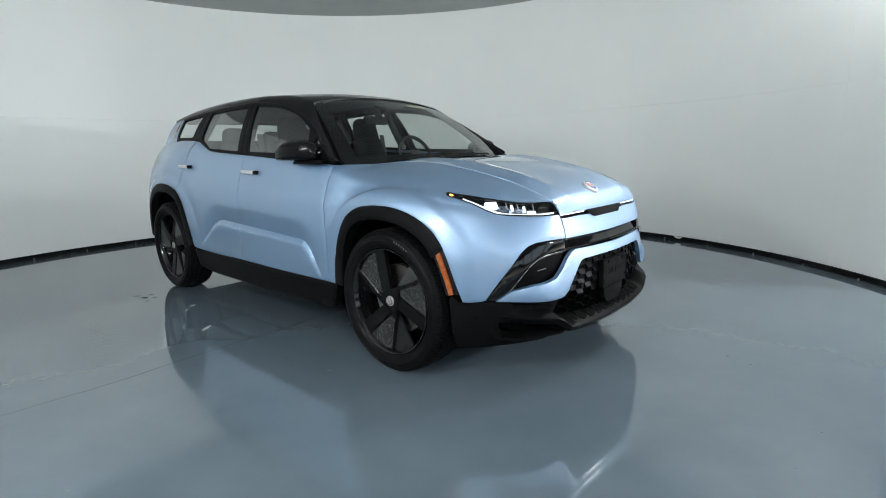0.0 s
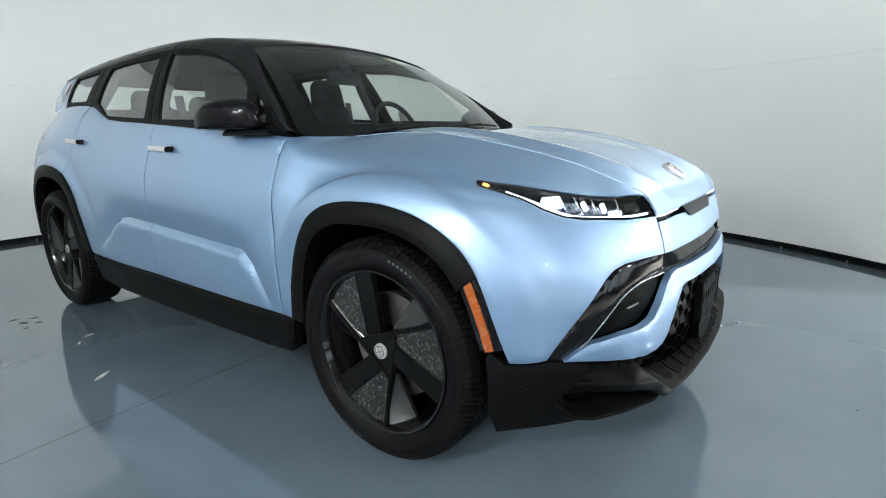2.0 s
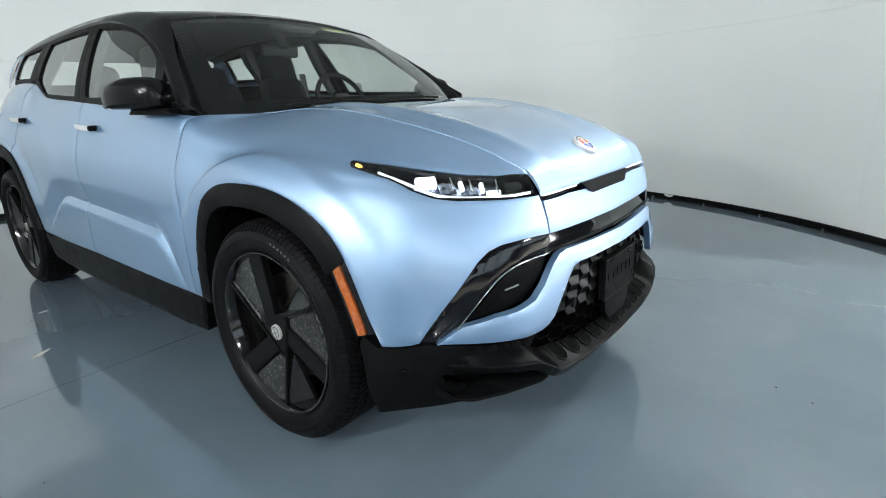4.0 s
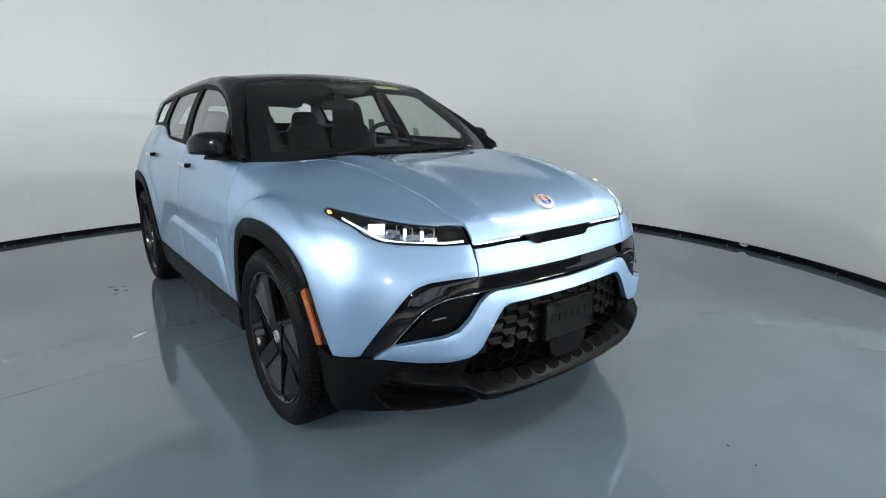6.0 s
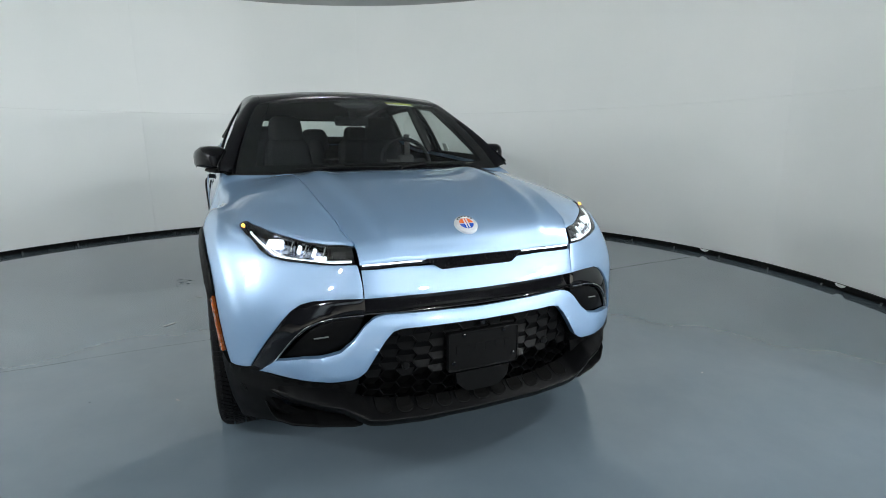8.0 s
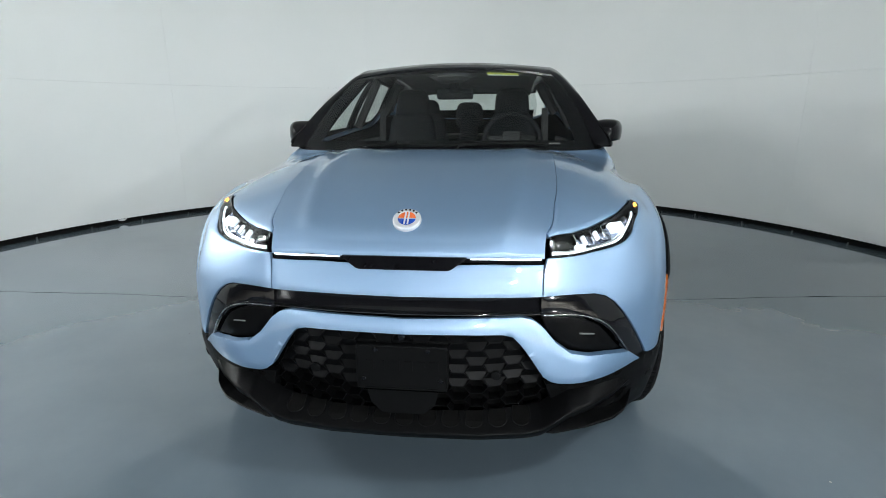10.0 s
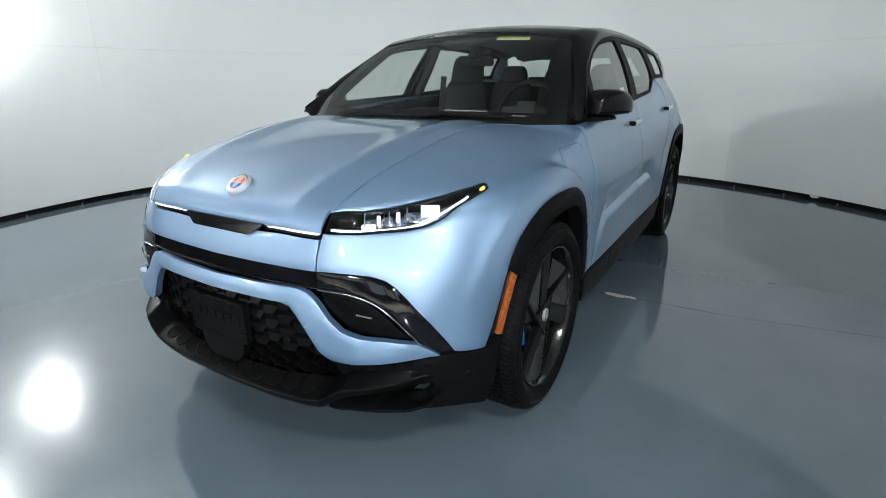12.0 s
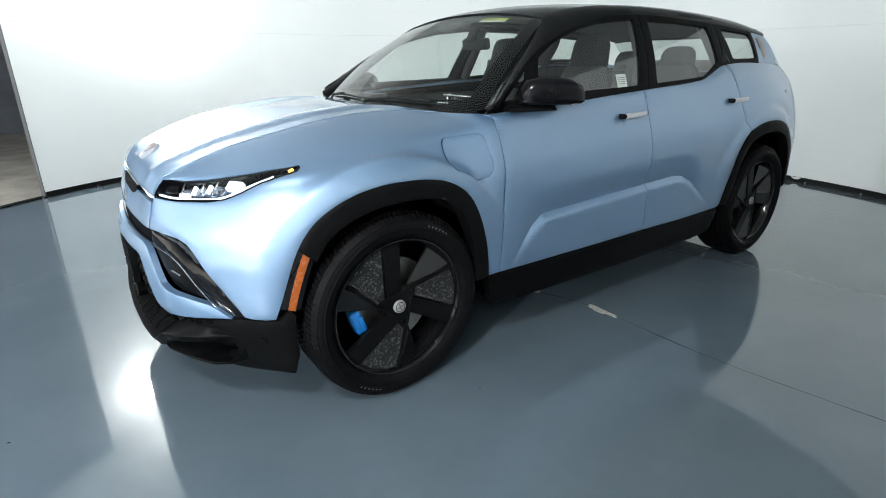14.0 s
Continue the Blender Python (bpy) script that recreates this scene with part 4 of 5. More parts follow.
def upper_panel(name, outline, mat, parent, holes=(), offset=0.0, depth=.012, edge=.001, label="", step=.012):
    v, f = fill(dense(outline, step), [dense(h, step) for h in holes], UPGRID)
    V, F = sheet(v, f, upper, upper_normal, depth, offset, edge)
    t = V[F[0][:3]]
    if np.cross(t[1] - t[0], t[2] - t[0])[1] < 0:
        F = [list(t)[::-1] for t in F]
    parents = parent if isinstance(parent, list) else [parent, parent]
    return [part(name, V * (1, s, 1), F if s > 0 else [t[::-1] for t in F], mat, p, label) for s, p in zip((1, -1), parents)]


GLASS_F = rounded([(.665, 1.182), (.612, 1.338), (.50, 1.398), (.381, 1.446), (.24, 1.485), (.10, 1.512), (-.19, 1.540), (-.085, 1.204)], .02)
GLASS_T = rounded([(.875, 1.158), (.705, 1.292), (.720, 1.172)], .012)
GLASS_R = rounded([(-.31, 1.537), (-.240, 1.212), (-.74, 1.240), (-.80, 1.258), (-.935, 1.322), (-.925, 1.524), (-.60, 1.537)], .02)
GLASS_Q = rounded([(-1.075, 1.518), (-1.445, 1.497), (-1.450, 1.345), (-1.13, 1.340)], .018)
line = [(p[0], p[2]) for p in curve_through(ROOFLINE[1:], 90) if p[0] > -1.50]
low = [(x, np.interp(x, _bx[:, 0], _bx[:, 2]) - .004) for x in np.linspace(-1.48, .93, 40)]


def belt_z(x):
    return np.interp(x, _bx[:, 0], _bx[:, 2]) - .004


def side_frame(name, x0, x1, holes, lean0=0, lean1=0):
    """The black frame between two x, with its window openings; its ends may lean."""
    top = [(x, z) for x, z in line if x0 + lean0 + .002 < x < x1 + lean1 - .002]
    zt = lambda x: np.interp(x, [p[0] for p in line[::-1]], [p[1] for p in line[::-1]])
    bottom = [(x, belt_z(x)) for x in np.linspace(x0, x1, 24)]
    return bottom + [(x1 + lean1, zt(x1 + lean1))] + top + [(x0 + lean0, zt(x0 + lean0))]


upper_panel("window_frame", side_frame("f", -.155, .93, 0, -.095, 0), PLASTIC, FDOORS, [GLASS_F, GLASS_T], offset=.002, label="black window frame")
upper_panel("window_frame", side_frame("r", -1.005, -.160, 0, -.0, -.095), PLASTIC, RDOORS, [GLASS_R], offset=.002, label="black window frame")
upper_panel("quarter_frame", side_frame("q", -1.485, -1.010, 0, 0, 0), PLASTIC, car, [GLASS_Q], offset=.002, label="black quarter window frame")


def panes(name, outline, parents):
    for ob in upper_panel(name, outline, WINDOW, parents, offset=-.008, depth=.0005, edge=0):
        ob.visible_shadow = False


panes("front_window", GLASS_F, FDOORS)
panes("corner_window", GLASS_T, FDOORS)
panes("rear_window", GLASS_R, RDOORS)
panes("quarter_window", GLASS_Q, [car, car])
# body-colour pillar behind the quarter window, with its louvre
pillar = [(-1.490, 1.316), (-1.488, 1.508), (-1.58, 1.499), (-1.660, 1.489), (-1.74, 1.42), (-1.87, 1.302), (-1.7, 1.308)]
upper_panel("rear_pillar", pillar, PAINT, car, offset=.002)
upper_panel("pillar_louvre", rounded([(-1.515, 1.478), (-1.585, 1.473), (-1.655, 1.350), (-1.580, 1.348)], .012), LIGHTTRIM, car, offset=.005, depth=.008)
upper_panel("tail_lamp", rounded([(-1.520, 1.472), (-1.532, 1.472), (-1.558, 1.405), (-1.545, 1.405)], .004), RED, car, offset=.008, depth=.008)

# roof edge, from the foot of the windscreen pillar to the tail
EDGE = np.array([(.985, .785, 1.106), (.915, .800, 1.128), (.80, .765, 1.225), (.66, .715, 1.335), (.53, .660, 1.435), (.41, .612, 1.523), (.35, .598, 1.550), (.20, .596, 1.582), (.0, .595, 1.602), (-.35, .595, 1.615), (-.80, .598, 1.612), (-1.25, .603, 1.590), (-1.52, .610, 1.560), (-1.73, .616, 1.520)])
e1, e2 = curve_through(EDGE, 110), curve_through(ROOFLINE[1:], 110)
rows = []
for a, b in zip(e1, e2):
    a, b = np.array(a), np.array(b)
    m = (a + b) / 2 + np.array((0, .012, .013)) * min(1, np.linalg.norm(b - a) / .08)
    k1, k2 = a * .6 + m * .4 + np.array((0, .0, .006)), b * .6 + m * .4 + np.array((0, .008, .0))
    rows.append([a + (0, -.060, -.030), a + (0, -.010, -.014), a, k1, m, k2, b, b + (0, -.008, -.012)])
V, F = loft(rows)
both("roof_rail", V, [t[::-1] for t in F], ROOFBLACK, car, "gloss black windscreen pillar and roof rail")

# roof: crowned glass sheet
ROOF_C = np.array([(.41, 1.578), (.28, 1.608), (.10, 1.632), (-.20, 1.652), (-.55, 1.655), (-.95, 1.643), (-1.30, 1.618), (-1.56, 1.585), (-1.76, 1.540)])
re = curve_through(EDGE[5:], 50)
rows = []
for k, e in enumerate(re):
    c = spline(ROOF_C, [k / 49 * (len(ROOF_C) - 1)])[0]
    rows.append([(c[0] + (e[0] - c[0]) * q * q, e[1] * q * .995, c[1] + (e[2] - c[1]) * abs(q) ** 2.3) for q in np.linspace(-1, 1, 41)])
V, F = slabbed(rows, .012)
part("roof", V, F, ROOFBLACK, car, "gloss black glass roof", sharp=50)

# windscreen with its black border
foot = lambda q: np.array((1.125 - .155 * abs(q) ** 2.2 - .02 * abs(q), .800 * q, 1.116 - .008 * q * q))
head = lambda q: np.array((.402 - .045 * q * q, .598 * q, 1.574 - .028 * abs(q) ** 2.3))


def screen(p, q):
    a = foot(q) * (1 - p) + head(q) * p
    return a + np.array((.030, 0, .045)) * 4 * p * (1 - p) * .55 + np.array((.0, (.012 * p * (1 - p) * 4) * q, 0))


def screen_patch(name, p0, p1, q0, q1, mat, parent, n=24, m=40, drop=0.0, label=""):
    rows = [[screen(p, q) - np.array((.55, 0, .83)) * drop for q in np.linspace(q0, q1, m)] for p in np.linspace(p0, p1, n)]
    V, F = loft(rows)
    return part(name, V, F, mat, parent, label)


windscreen = screen_patch("windscreen", 0, 1, -1, 1, WSCREEN, car, label="clear windscreen with black border")
windscreen.visible_shadow = False
for n, a in (("screen_border_low", (0, .095, -1, 1)), ("screen_border_top", (.955, 1, -1, 1)), ("screen_border_side", (.095, .955, -1, -.88)), ("screen_border_side", (.095, .955, .88, 1))):
    screen_patch(n, *a, FRIT, windscreen, drop=.004)
# cowl between hood and windscreen
rows = [[foot(q) + np.array((dx, 0, dz)) for q in np.linspace(-1, 1, 41)] for dx, dz in ((-.015, -.004), (.0, -.012), (.02, -.018), (.05, -.03))]
V, F = loft(rows)
part("cowl", V, F, PLASTIC, car)

# tailgate glass
rows = [[(-1.755 + .02 * q * q, .620 * q, 1.535 - .02 * q * q) for q in np.linspace(-1, 1, 25)], [(-1.99 + .05 * q * q, .665 * q, 1.40) for q in np.linspace(-1, 1, 25)], [(-2.30 + .12 * q * q, .665 * q, 1.25) for q in np.linspace(-1, 1, 25)]]
V, F = loft(rows)
part("tailgate_window", V, F, WINDOW, car, "rear window glass").visible_shadow = False

for z0, z1 in ((1.540, 1.492), (1.335, 1.245)):
    rows = []
    for z in (z0, z1):
        x = np.interp(z, (1.25, 1.40, 1.535), (-2.30, -1.99, -1.755)) + .012
        rows.append([(x + .06 * q * q, .640 * q, z) for q in np.linspace(-1, 1, 25)])
    V, F = loft(rows)
    part("tailgate_border", V, F, FRIT, car)

# ---- wheels ----
def polar(theta, r, y):
    """A point of the wheel face: theta degrees clockwise from the top as seen from outside (+y)."""
    a = radians(theta)
    return (-r * math.sin(a), y, r * math.cos(a))


def facet(name, pts, depth, mat, parent, label=""):
    """A flat plate with bevelled rim: outline points on its face, extruded inwards."""
    bm = bmesh.new()
    top = [bm.verts.new(p) for p in pts]
    f = bm.faces.new(top)
    r = bmesh.ops.extrude_face_region(bm, geom=[f])
    bmesh.ops.translate(bm, verts=[v for v in r["geom"] if isinstance(v, bmesh.types.BMVert)], vec=(0, -depth, 0))
    bmesh.ops.recalc_face_normals(bm, faces=bm.faces)
    edge = [e for e in bm.edges if e.calc_face_angle(0) > .6]
    bmesh.ops.bevel(bm, geom=edge, offset=.0025, segments=2, affect="EDGES")
    return bm_part(name, bm, mat, parent, label, sharp=30)


def build_wheel():
    wheel = new("wheel")
    R, W = .390, .128
    prof = [(.292, .100), (.300, .112), (.315, .121), (.340, .127), (.358, .124), (.372, .113), (.381, .100), (.384, .085), (.3845, .05), (.3845, 0)]
    prof = prof + [(r, -d) for r, d in prof[-2::-1]] + [(.285, -.06), (.285, .06)]
    V, F = ring_cut(prof + prof[:1], n=120)
    tyre = part("tyre", V, [t[::-1] for t in F], RUBBER, wheel, "black road tyre with fine tread", sharp=50)
    # tread: rows of blocks round the crown
    TV, TF = [], []
    for band, (d0, d1, count, skew) in enumerate(((-.103, -.072, 116, .5), (-.066, -.026, 116, -.5), (-.020, .020, 116, .4), (.026, .066, 116, .5), (.072, .101, 116, -.5), (.1035, .121, 116, .12), (-.121, -.1035, 116, .12))):
        for k in range(count):
            a0 = 2 * math.pi * (k + .12 * (band % 5)) / count
            a1 = a0 + 2 * math.pi / count * .74
            sk = skew * 2 * math.pi / count
            rr = lambda d: float(np.interp(abs(d), (0, .07, .101, .1035, .112, .121), (.3935, .3935, .386, .3835, .3775, .366)))
            base = len(TV)
            for r_off in (-.006, 0):
                for a, d in ((a0, d0), (a1, d0), (a1 + sk, d1), (a0 + sk, d1)):
                    r = rr(d) + r_off
                    TV.append((r * math.cos(a), d, r * math.sin(a)))
            TF += [(base + 4, base + 5, base + 6, base + 7)] + [(base + i, base + (i + 1) % 4, base + 4 + (i + 1) % 4, base + 4 + i) for i in range(4)]
    bm = bmesh.new()
    vs = [bm.verts.new(p) for p in TV]
    for t in TF:
        bm.faces.new([vs[k] for k in t])
    tread = bm_part("tread", bm, RUBBER, wheel, smooth=False)
    tagged(tread, kind="stuff")
    # raised sidewall ring and blank lettering bars
    V, F = ring_cut([(.330, .1265), (.334, .1285), (.339, .1285), (.342, .1262)], n=120)
    part("sidewall_ring", V, F, RUBBER, wheel)
    # rim barrel and lip
    V, F = ring_cut([(.294, .106), (.290, .112), (.283, .110), (.276, .098), (.268, .07), (.255, .0), (.250, -.09)], n=96)
    part("rim", V, F, RIMBLACK, wheel, "gloss black rim")
    V, F = ring_cut([(.001, -.05), (.10, -.05), (.252, -.06)], n=60)
    part("rim_back", V, F, SHELL, wheel)
    V, F = ring_cut([(.06, .0), (.065, .022), (.19, .022), (.192, .010), (.192, -.01)], n=72)
    part("brake_disc", V, F, DISC, wheel, "grey steel brake disc")
    # three-fold swirl of inserts, bars, openings and slanted blades
    for k in range(3):
        t = 120 * k
        p = lambda a, r, y: polar(a + t, r, y)
        # lines at a distance from the hub, met at a radius
        cut = lambda n, d, r, y, far=1: polar(t + n + far * math.degrees(math.acos(min(1, d / r))), r, y)
        facet("insert", [p(-68, .092, .080), p(-56, .270, .090), p(-45, .278, .092), p(-34, .280, .093), p(-24, .280, .094), p(-15, .278, .094), p(-52, .076, .082)], .020, CARBON, wheel, "marbled carbon insert")
        facet("bar", [p(-54, .066, .088), p(-15, .279, .100), p(-7, .283, .100), p(1, .281, .100), p(8, .074, .090), p(0, .04, .088)], .026, BLADE, wheel, "satin black spoke bar")
        facet("slant_blade", [p(31, .095, .070), p(38, .278, .052), p(50, .281, .070), p(61, .280, .092), p(52, .088, .084)], .016, RIMBLACK, wheel)
        facet("edge_bar", [cut(-15, .060, .281, .100), cut(-15, .046, .281, .100), cut(-15, .046, .112, .092, -1), cut(-15, .060, .104, .092, -1)], .03, BLADE, wheel)
        facet("insert_edge", [cut(-15, .045, .279, .096), cut(-15, .034, .277, .088), cut(-15, .034, .07, .085), cut(-15, .045, .09, .090)], .012, CARBON, wheel)
        V, F = tube([p(-67, .094, .082), p(-55, .268, .093), p(-45, .275, .094), p(-30, .277, .095), p(-16, .275, .096), p(-51, .080, .084)], .0020, 6, True)
        part("insert_rim", V, F, RIMBLACK, wheel)
    facet("hub_plate", [polar(a + d, .082, .0885) for a in (45, 165, 285) for d in (-14, 14)], .05, BLADE, wheel)
    V, F = ring_cut([(.0005, .0985), (.019, .0985), (.0255, .0975), (.027, .094), (.028, .088), (.028, .070)], n=40)
    cap = part("hub_cap", V, F, LIGHTTRIM, wheel, "pale silver hub cap")
    V, F = ring_cut([(.0185, .0980), (.0192, .0992), (.0205, .0992), (.0212, .0980)], n=40)
    part("cap_ring", V, F, PLASTIC, cap)
    for a in (0, 90):
        V, F = box_verts(-.0165, .0980, -.0022, .0165, .0994, .0022)
        m = pose(0, 0, 0, 0, a + 20, 0)
        part("cap_mark", [m @ Vector(q) for q in V], F, MIDTRIM, cap, smooth=False)
    # pale sidewall marks
    for a0 in (20, 200):
        for k in range(6):
            a = a0 + 3.1 * k
            V = [polar(a + da, r, y) for da, r, y in ((0, .352, .1262), (1.5, .352, .1262), (1.5, .345, .1278), (0, .345, .1278))]
            part("sidewall_mark", V, [(0, 1, 2, 3)], DASHTOP, tyre, smooth=False)
    return wheel


wheel = build_wheel()
wheel.matrix_basis = pose(HUB_F[0], .84, AXLE)
wheel.parent = car


def more_wheel(m):
    w = copy_thing(wheel, m)
    w.parent = car
    return w


more_wheel(pose(HUB_R[0], .845, AXLE, 0, 17, 0))
more_wheel(pose(HUB_F[0], -.84, AXLE, 0, 6, 180))
more_wheel(pose(HUB_R[0], -.845, AXLE, 0, 40, 180))
for hub in (HUB_F, HUB_R):
    for side in (1, -1):
        rows = []
        for a in np.linspace(radians(-6), radians(186), 40):
            rows.append([(hub[0] + r * math.cos(a), side * y, AXLE + .0 + r * math.sin(a)) for r, y in ((.462, .900), (.462, .86), (.455, .55), (.30, .54), (.05, .54))])
        V, F = loft(rows)
        part("wheel_well", V, F, SHELL, car)

for x, z, spin in ((HUB_F[0] + .165, AXLE - .045, 20), (HUB_R[0] + .150, AXLE + .10, -40)):
    for side in (1, -1):
        bm = lump((.050, .055, .105), .014)
        bmesh.ops.transform(bm, matrix=pose(x, side * .868, z, 0, spin, 0), verts=bm.verts)
        c = bm_part("brake_caliper", bm, CALIPER, car, "bright blue brake caliper")
        bm = lump((.020, .012, .070), .004, 2)
        bmesh.ops.transform(bm, matrix=pose(x - .012, side * .898, z, 0, spin, 0), verts=bm.verts)
        bm_part("caliper_bridge", bm, CALIPER, c)

# ---- lamps, grille and badges of the car ----
def inset_line(q, d):
    """A closed outline in net parameters moved inwards by d metres on the skin."""
    P = body(q[:, 0], q[:, 1])
    flat = np.column_stack([P[:, 1] * .8 - P[:, 0] * .6, P[:, 2] * 1.6])
    c = flat.mean(0)
    out = []
    n = len(q)
    for k in range(n):
        t = q[(k + 1) % n] - q[k - 1]
        m = np.array((-t[1], t[0]))
        m = m / (np.linalg.norm(m) + 1e-9)
        a = body([q[k, 0], q[k, 0] + m[0] * .02], [q[k, 1], q[k, 1] + m[1] * .02])
        m = m * .02 / (np.linalg.norm(a[1] - a[0]) + 1e-9)
        out.append(q[k] + m * d)
    return np.array(out)


head_q = np.array(HEAD)
area = 0.5 * np.sum(head_q[:, 0] * np.roll(head_q[:, 1], -1) - np.roll(head_q[:, 0], -1) * head_q[:, 1])
sign = 1 if area > 0 else -1
lens_q = inset_line(head_q, .004 * sign)
bezel_q = inset_line(head_q, .013 * sign)
HEADS = body_panel("headlight", lens_q, GLOSS, car, offset=-.050, depth=-.047, edge=0, label="slim headlight with clear lens, lit white", step=.008)
plain_surface = (lambda q: body(q[:, 0], q[:, 1]), lambda q: body_normal(q) * FLIP)


def head_part(name, build, mat, label=""):
    """Build for the left lamp and mirror to the right."""
    V, F = build
    V = np.asarray(V)
    for s, lamp in zip((1, -1), HEADS):
        ob = part(name, V * (1, s, 1), F if s > 0 else [tuple(t)[::-1] for t in F], mat, lamp, label)


o = refine(lens_q, .008)
v, f = fill(o, [], BODYGRID)
V, F = sheet(v, f, *plain_surface, .0005, -.003, 0)
head_part("lens", (V, F if FLIP > 0 else [t[::-1] for t in F]), LENS)
v, f = fill(refine(lens_q, .008), [refine(bezel_q, .008)], BODYGRID[:0].reshape(0, 2))
V, F = sheet(v, f, *plain_surface, .01, -.005, 0)
head_part("bezel", (V, F if FLIP > 0 else [t[::-1] for t in F]), GLOSS)


def at(s, v, out=0.0):
    q = np.array([[s, v]])
    return (plain_surface[0](q) + plain_surface[1](q) * out)[0]


drl = curve_through([(2.10, 5.02), (2.6, 4.80), (3.3, 4.76), (3.62, 4.90), (3.88, 5.22), (4.15, 5.60), (4.45, 5.85)], 40)
head_part("daytime_strip", tube([at(s, w, -.014) for s, w in drl], .0042, 8), LED, "bright white daytime light strip")
head_part("turn_lamp", tube([at(4.82, 5.90, -.006), at(4.93, 5.945, -.006)], .006, 10), AMBERLED, "lit amber lamp")


def cell(s, v, size, out, bevel=.004):
    """A rounded block set into the lamp, turned with the skin."""
    c, n = at(s, v, out), Vector(plain_surface[1](np.array([[s, v]]))[0])
    side = Vector((0, 0, 1)).cross(n).normalized()
    m = Matrix((side, n, n.cross(side) * -1)).transposed().to_4x4()
    m.translation = c
    bm = lump(size, bevel, 2)
    bmesh.ops.transform(bm, matrix=m, verts=bm.verts)
    bmesh.ops.recalc_face_normals(bm, faces=bm.faces)
    bm.verts.index_update()
    out = np.array([p.co[:] for p in bm.verts]), [[p.index for p in q.verts] for q in bm.faces]
    bm.free()
    return out


v, f = fill(refine(inset_line(head_q, .022 * sign), .010), [], BODYGRID)
keep = [t for t in f if 2.62 < v[t][:, 0].mean() < 4.35]
V, F = sheet(v, np.array(keep), *plain_surface, .004, -.034, 0)
head_part("reflector_field", (V, F if FLIP > 0 else [t[::-1] for t in F]), FACET)
for s0, w0 in ((2.62, 5.50), (3.0, 5.56), (3.28, 5.62)):
    head_part("fin", cell(s0, w0 - .1, (.005, .030, .052), -.022, .0015), CHROME)
head_part("projector", cell(3.66, 5.50, (.060, .020, .036), -.018, .003), LED, "bright main beam projector")
head_part("light_blade", cell(3.14, 5.40, (.012, .016, .034), -.018), LED)
head_part("light_blade", cell(2.84, 5.34, (.012, .016, .034), -.018), LEDSOFT)
head_part("low_lamp", cell(2.70, 5.05, (.046, .014, .018), -.016, .006), LEDSOFT, "small oval white lamp")
head_part("reflector", cell(3.36, 5.32, (.050, .012, .042), -.024), FACET)
head_part("reflector", cell(2.98, 5.28, (.034, .012, .040), -.026), FACET)
head_part("inner_lens", cell(2.34, 5.42, (.060, .024, .034), -.026, .010), SCREEN)
head_part("lower_trim", tube([at(s, w + .14, -.02) for s, w in drl[:26]], .004, 6), CHROME)

# front surface as a table over (y, z)
TY, TZ = np.linspace(0, .84, 29), np.linspace(.22, .78, 29)
TX = np.array([[body(*[[c] for c in on_body("yz", y, z)])[0][0] for z in TZ] for y in TY])


def face_x(y, z):
    y = min(abs(y), .839)
    z = min(max(z, .2201), .7799)
    i, j = min(int(y / .03), 27), min(int((z - .22) / .02), 27)
    a, b = y / .03 - i, (z - .22) / .02 - j
    return TX[i, j] * (1 - a) * (1 - b) + TX[i + 1, j] * a * (1 - b) + TX[i, j + 1] * (1 - a) * b + TX[i + 1, j + 1] * a * b


# gloss band under the nose, hollow towards its top
rows = []
for y in np.linspace(-.444, .444, 61):
    rows.append([(face_x(y, z) - d, y, z) for z, d in ((.765, .045), (.742, .036), (.725, .030), (.705, .024), (.690, .018), (.682, .013), (.676, .013), (.668, .035))])
V, F = loft(rows)
part("gloss_band", V, F, GLOSS, car, "gloss black band under the nose", sharp=60)
rows = [[(face_x(y, .684) - .012, y, .688), (face_x(y, .684) - .007, y, .686), (face_x(y, .684) - .008, y, .6825)] for y in np.linspace(-.444, .444, 61)]
V, F = loft(rows)
part("band_trim", V, F, PLASTIC, car)

# honeycomb: six-sided cells with a slanted ledge in each
GW, GH = .080, .0535
side_y = lambda z: np.interp(z, (.27, .33, .42, .485, .60, .63), (.445, .480, .480, .430, .372, .352))
CV, CF, HV, HF = [], [], [], []
for i in range(-8, 9):
    for j in range(-1, 8):
        cy, cz = i * GW * .75, .265 + (j + .5 * (i % 2)) * GH
        if not (.255 < cz < .64) or abs(cy) > side_y(cz) + .02:
            continue
        base = len(CV)
        open_cell = cz < .445
        drop = .045 if open_cell else .013
        for k, (scale, back) in enumerate(((1.0, 0), (.955, .0005), (.91, 1), (.89, 1.02))):
            for a in range(6):
                t = radians(60 * a)
                y, z = cy + GW / 2 * scale * math.cos(t), cz + GH / 2 / .866 * scale * math.sin(t)
                if k >= 2:
                    back = drop * (.95 if open_cell else .04 if a > 3 else .25 if a in (1, 2) else 1.0) * (1 if k == 2 else 1.02)
                y = max(-side_y(z) - .004, min(side_y(z) + .004, y))
                z = max(.262, min(.632, z))
                CV.append((face_x(y, z) - .012 - back, y, z))
        for k in range(3):
            for a in range(6):
                CF.append((base + 6 * k + a, base + 6 * k + (a + 1) % 6, base + 6 * k + 6 + (a + 1) % 6, base + 6 * k + 6 + a))
        if open_cell:
            HV += [CV[base + 18 + a] for a in range(6)]
            HF.append(tuple(range(len(HV) - 6, len(HV))))
        else:
            CF += [(base + 18, base + 19, base + 20, base + 21), (base + 21, base + 22, base + 23, base + 18)]
grille = part("grille_mesh", CV, CF, GRILLE, car, "matte black honeycomb grille", smooth=False)
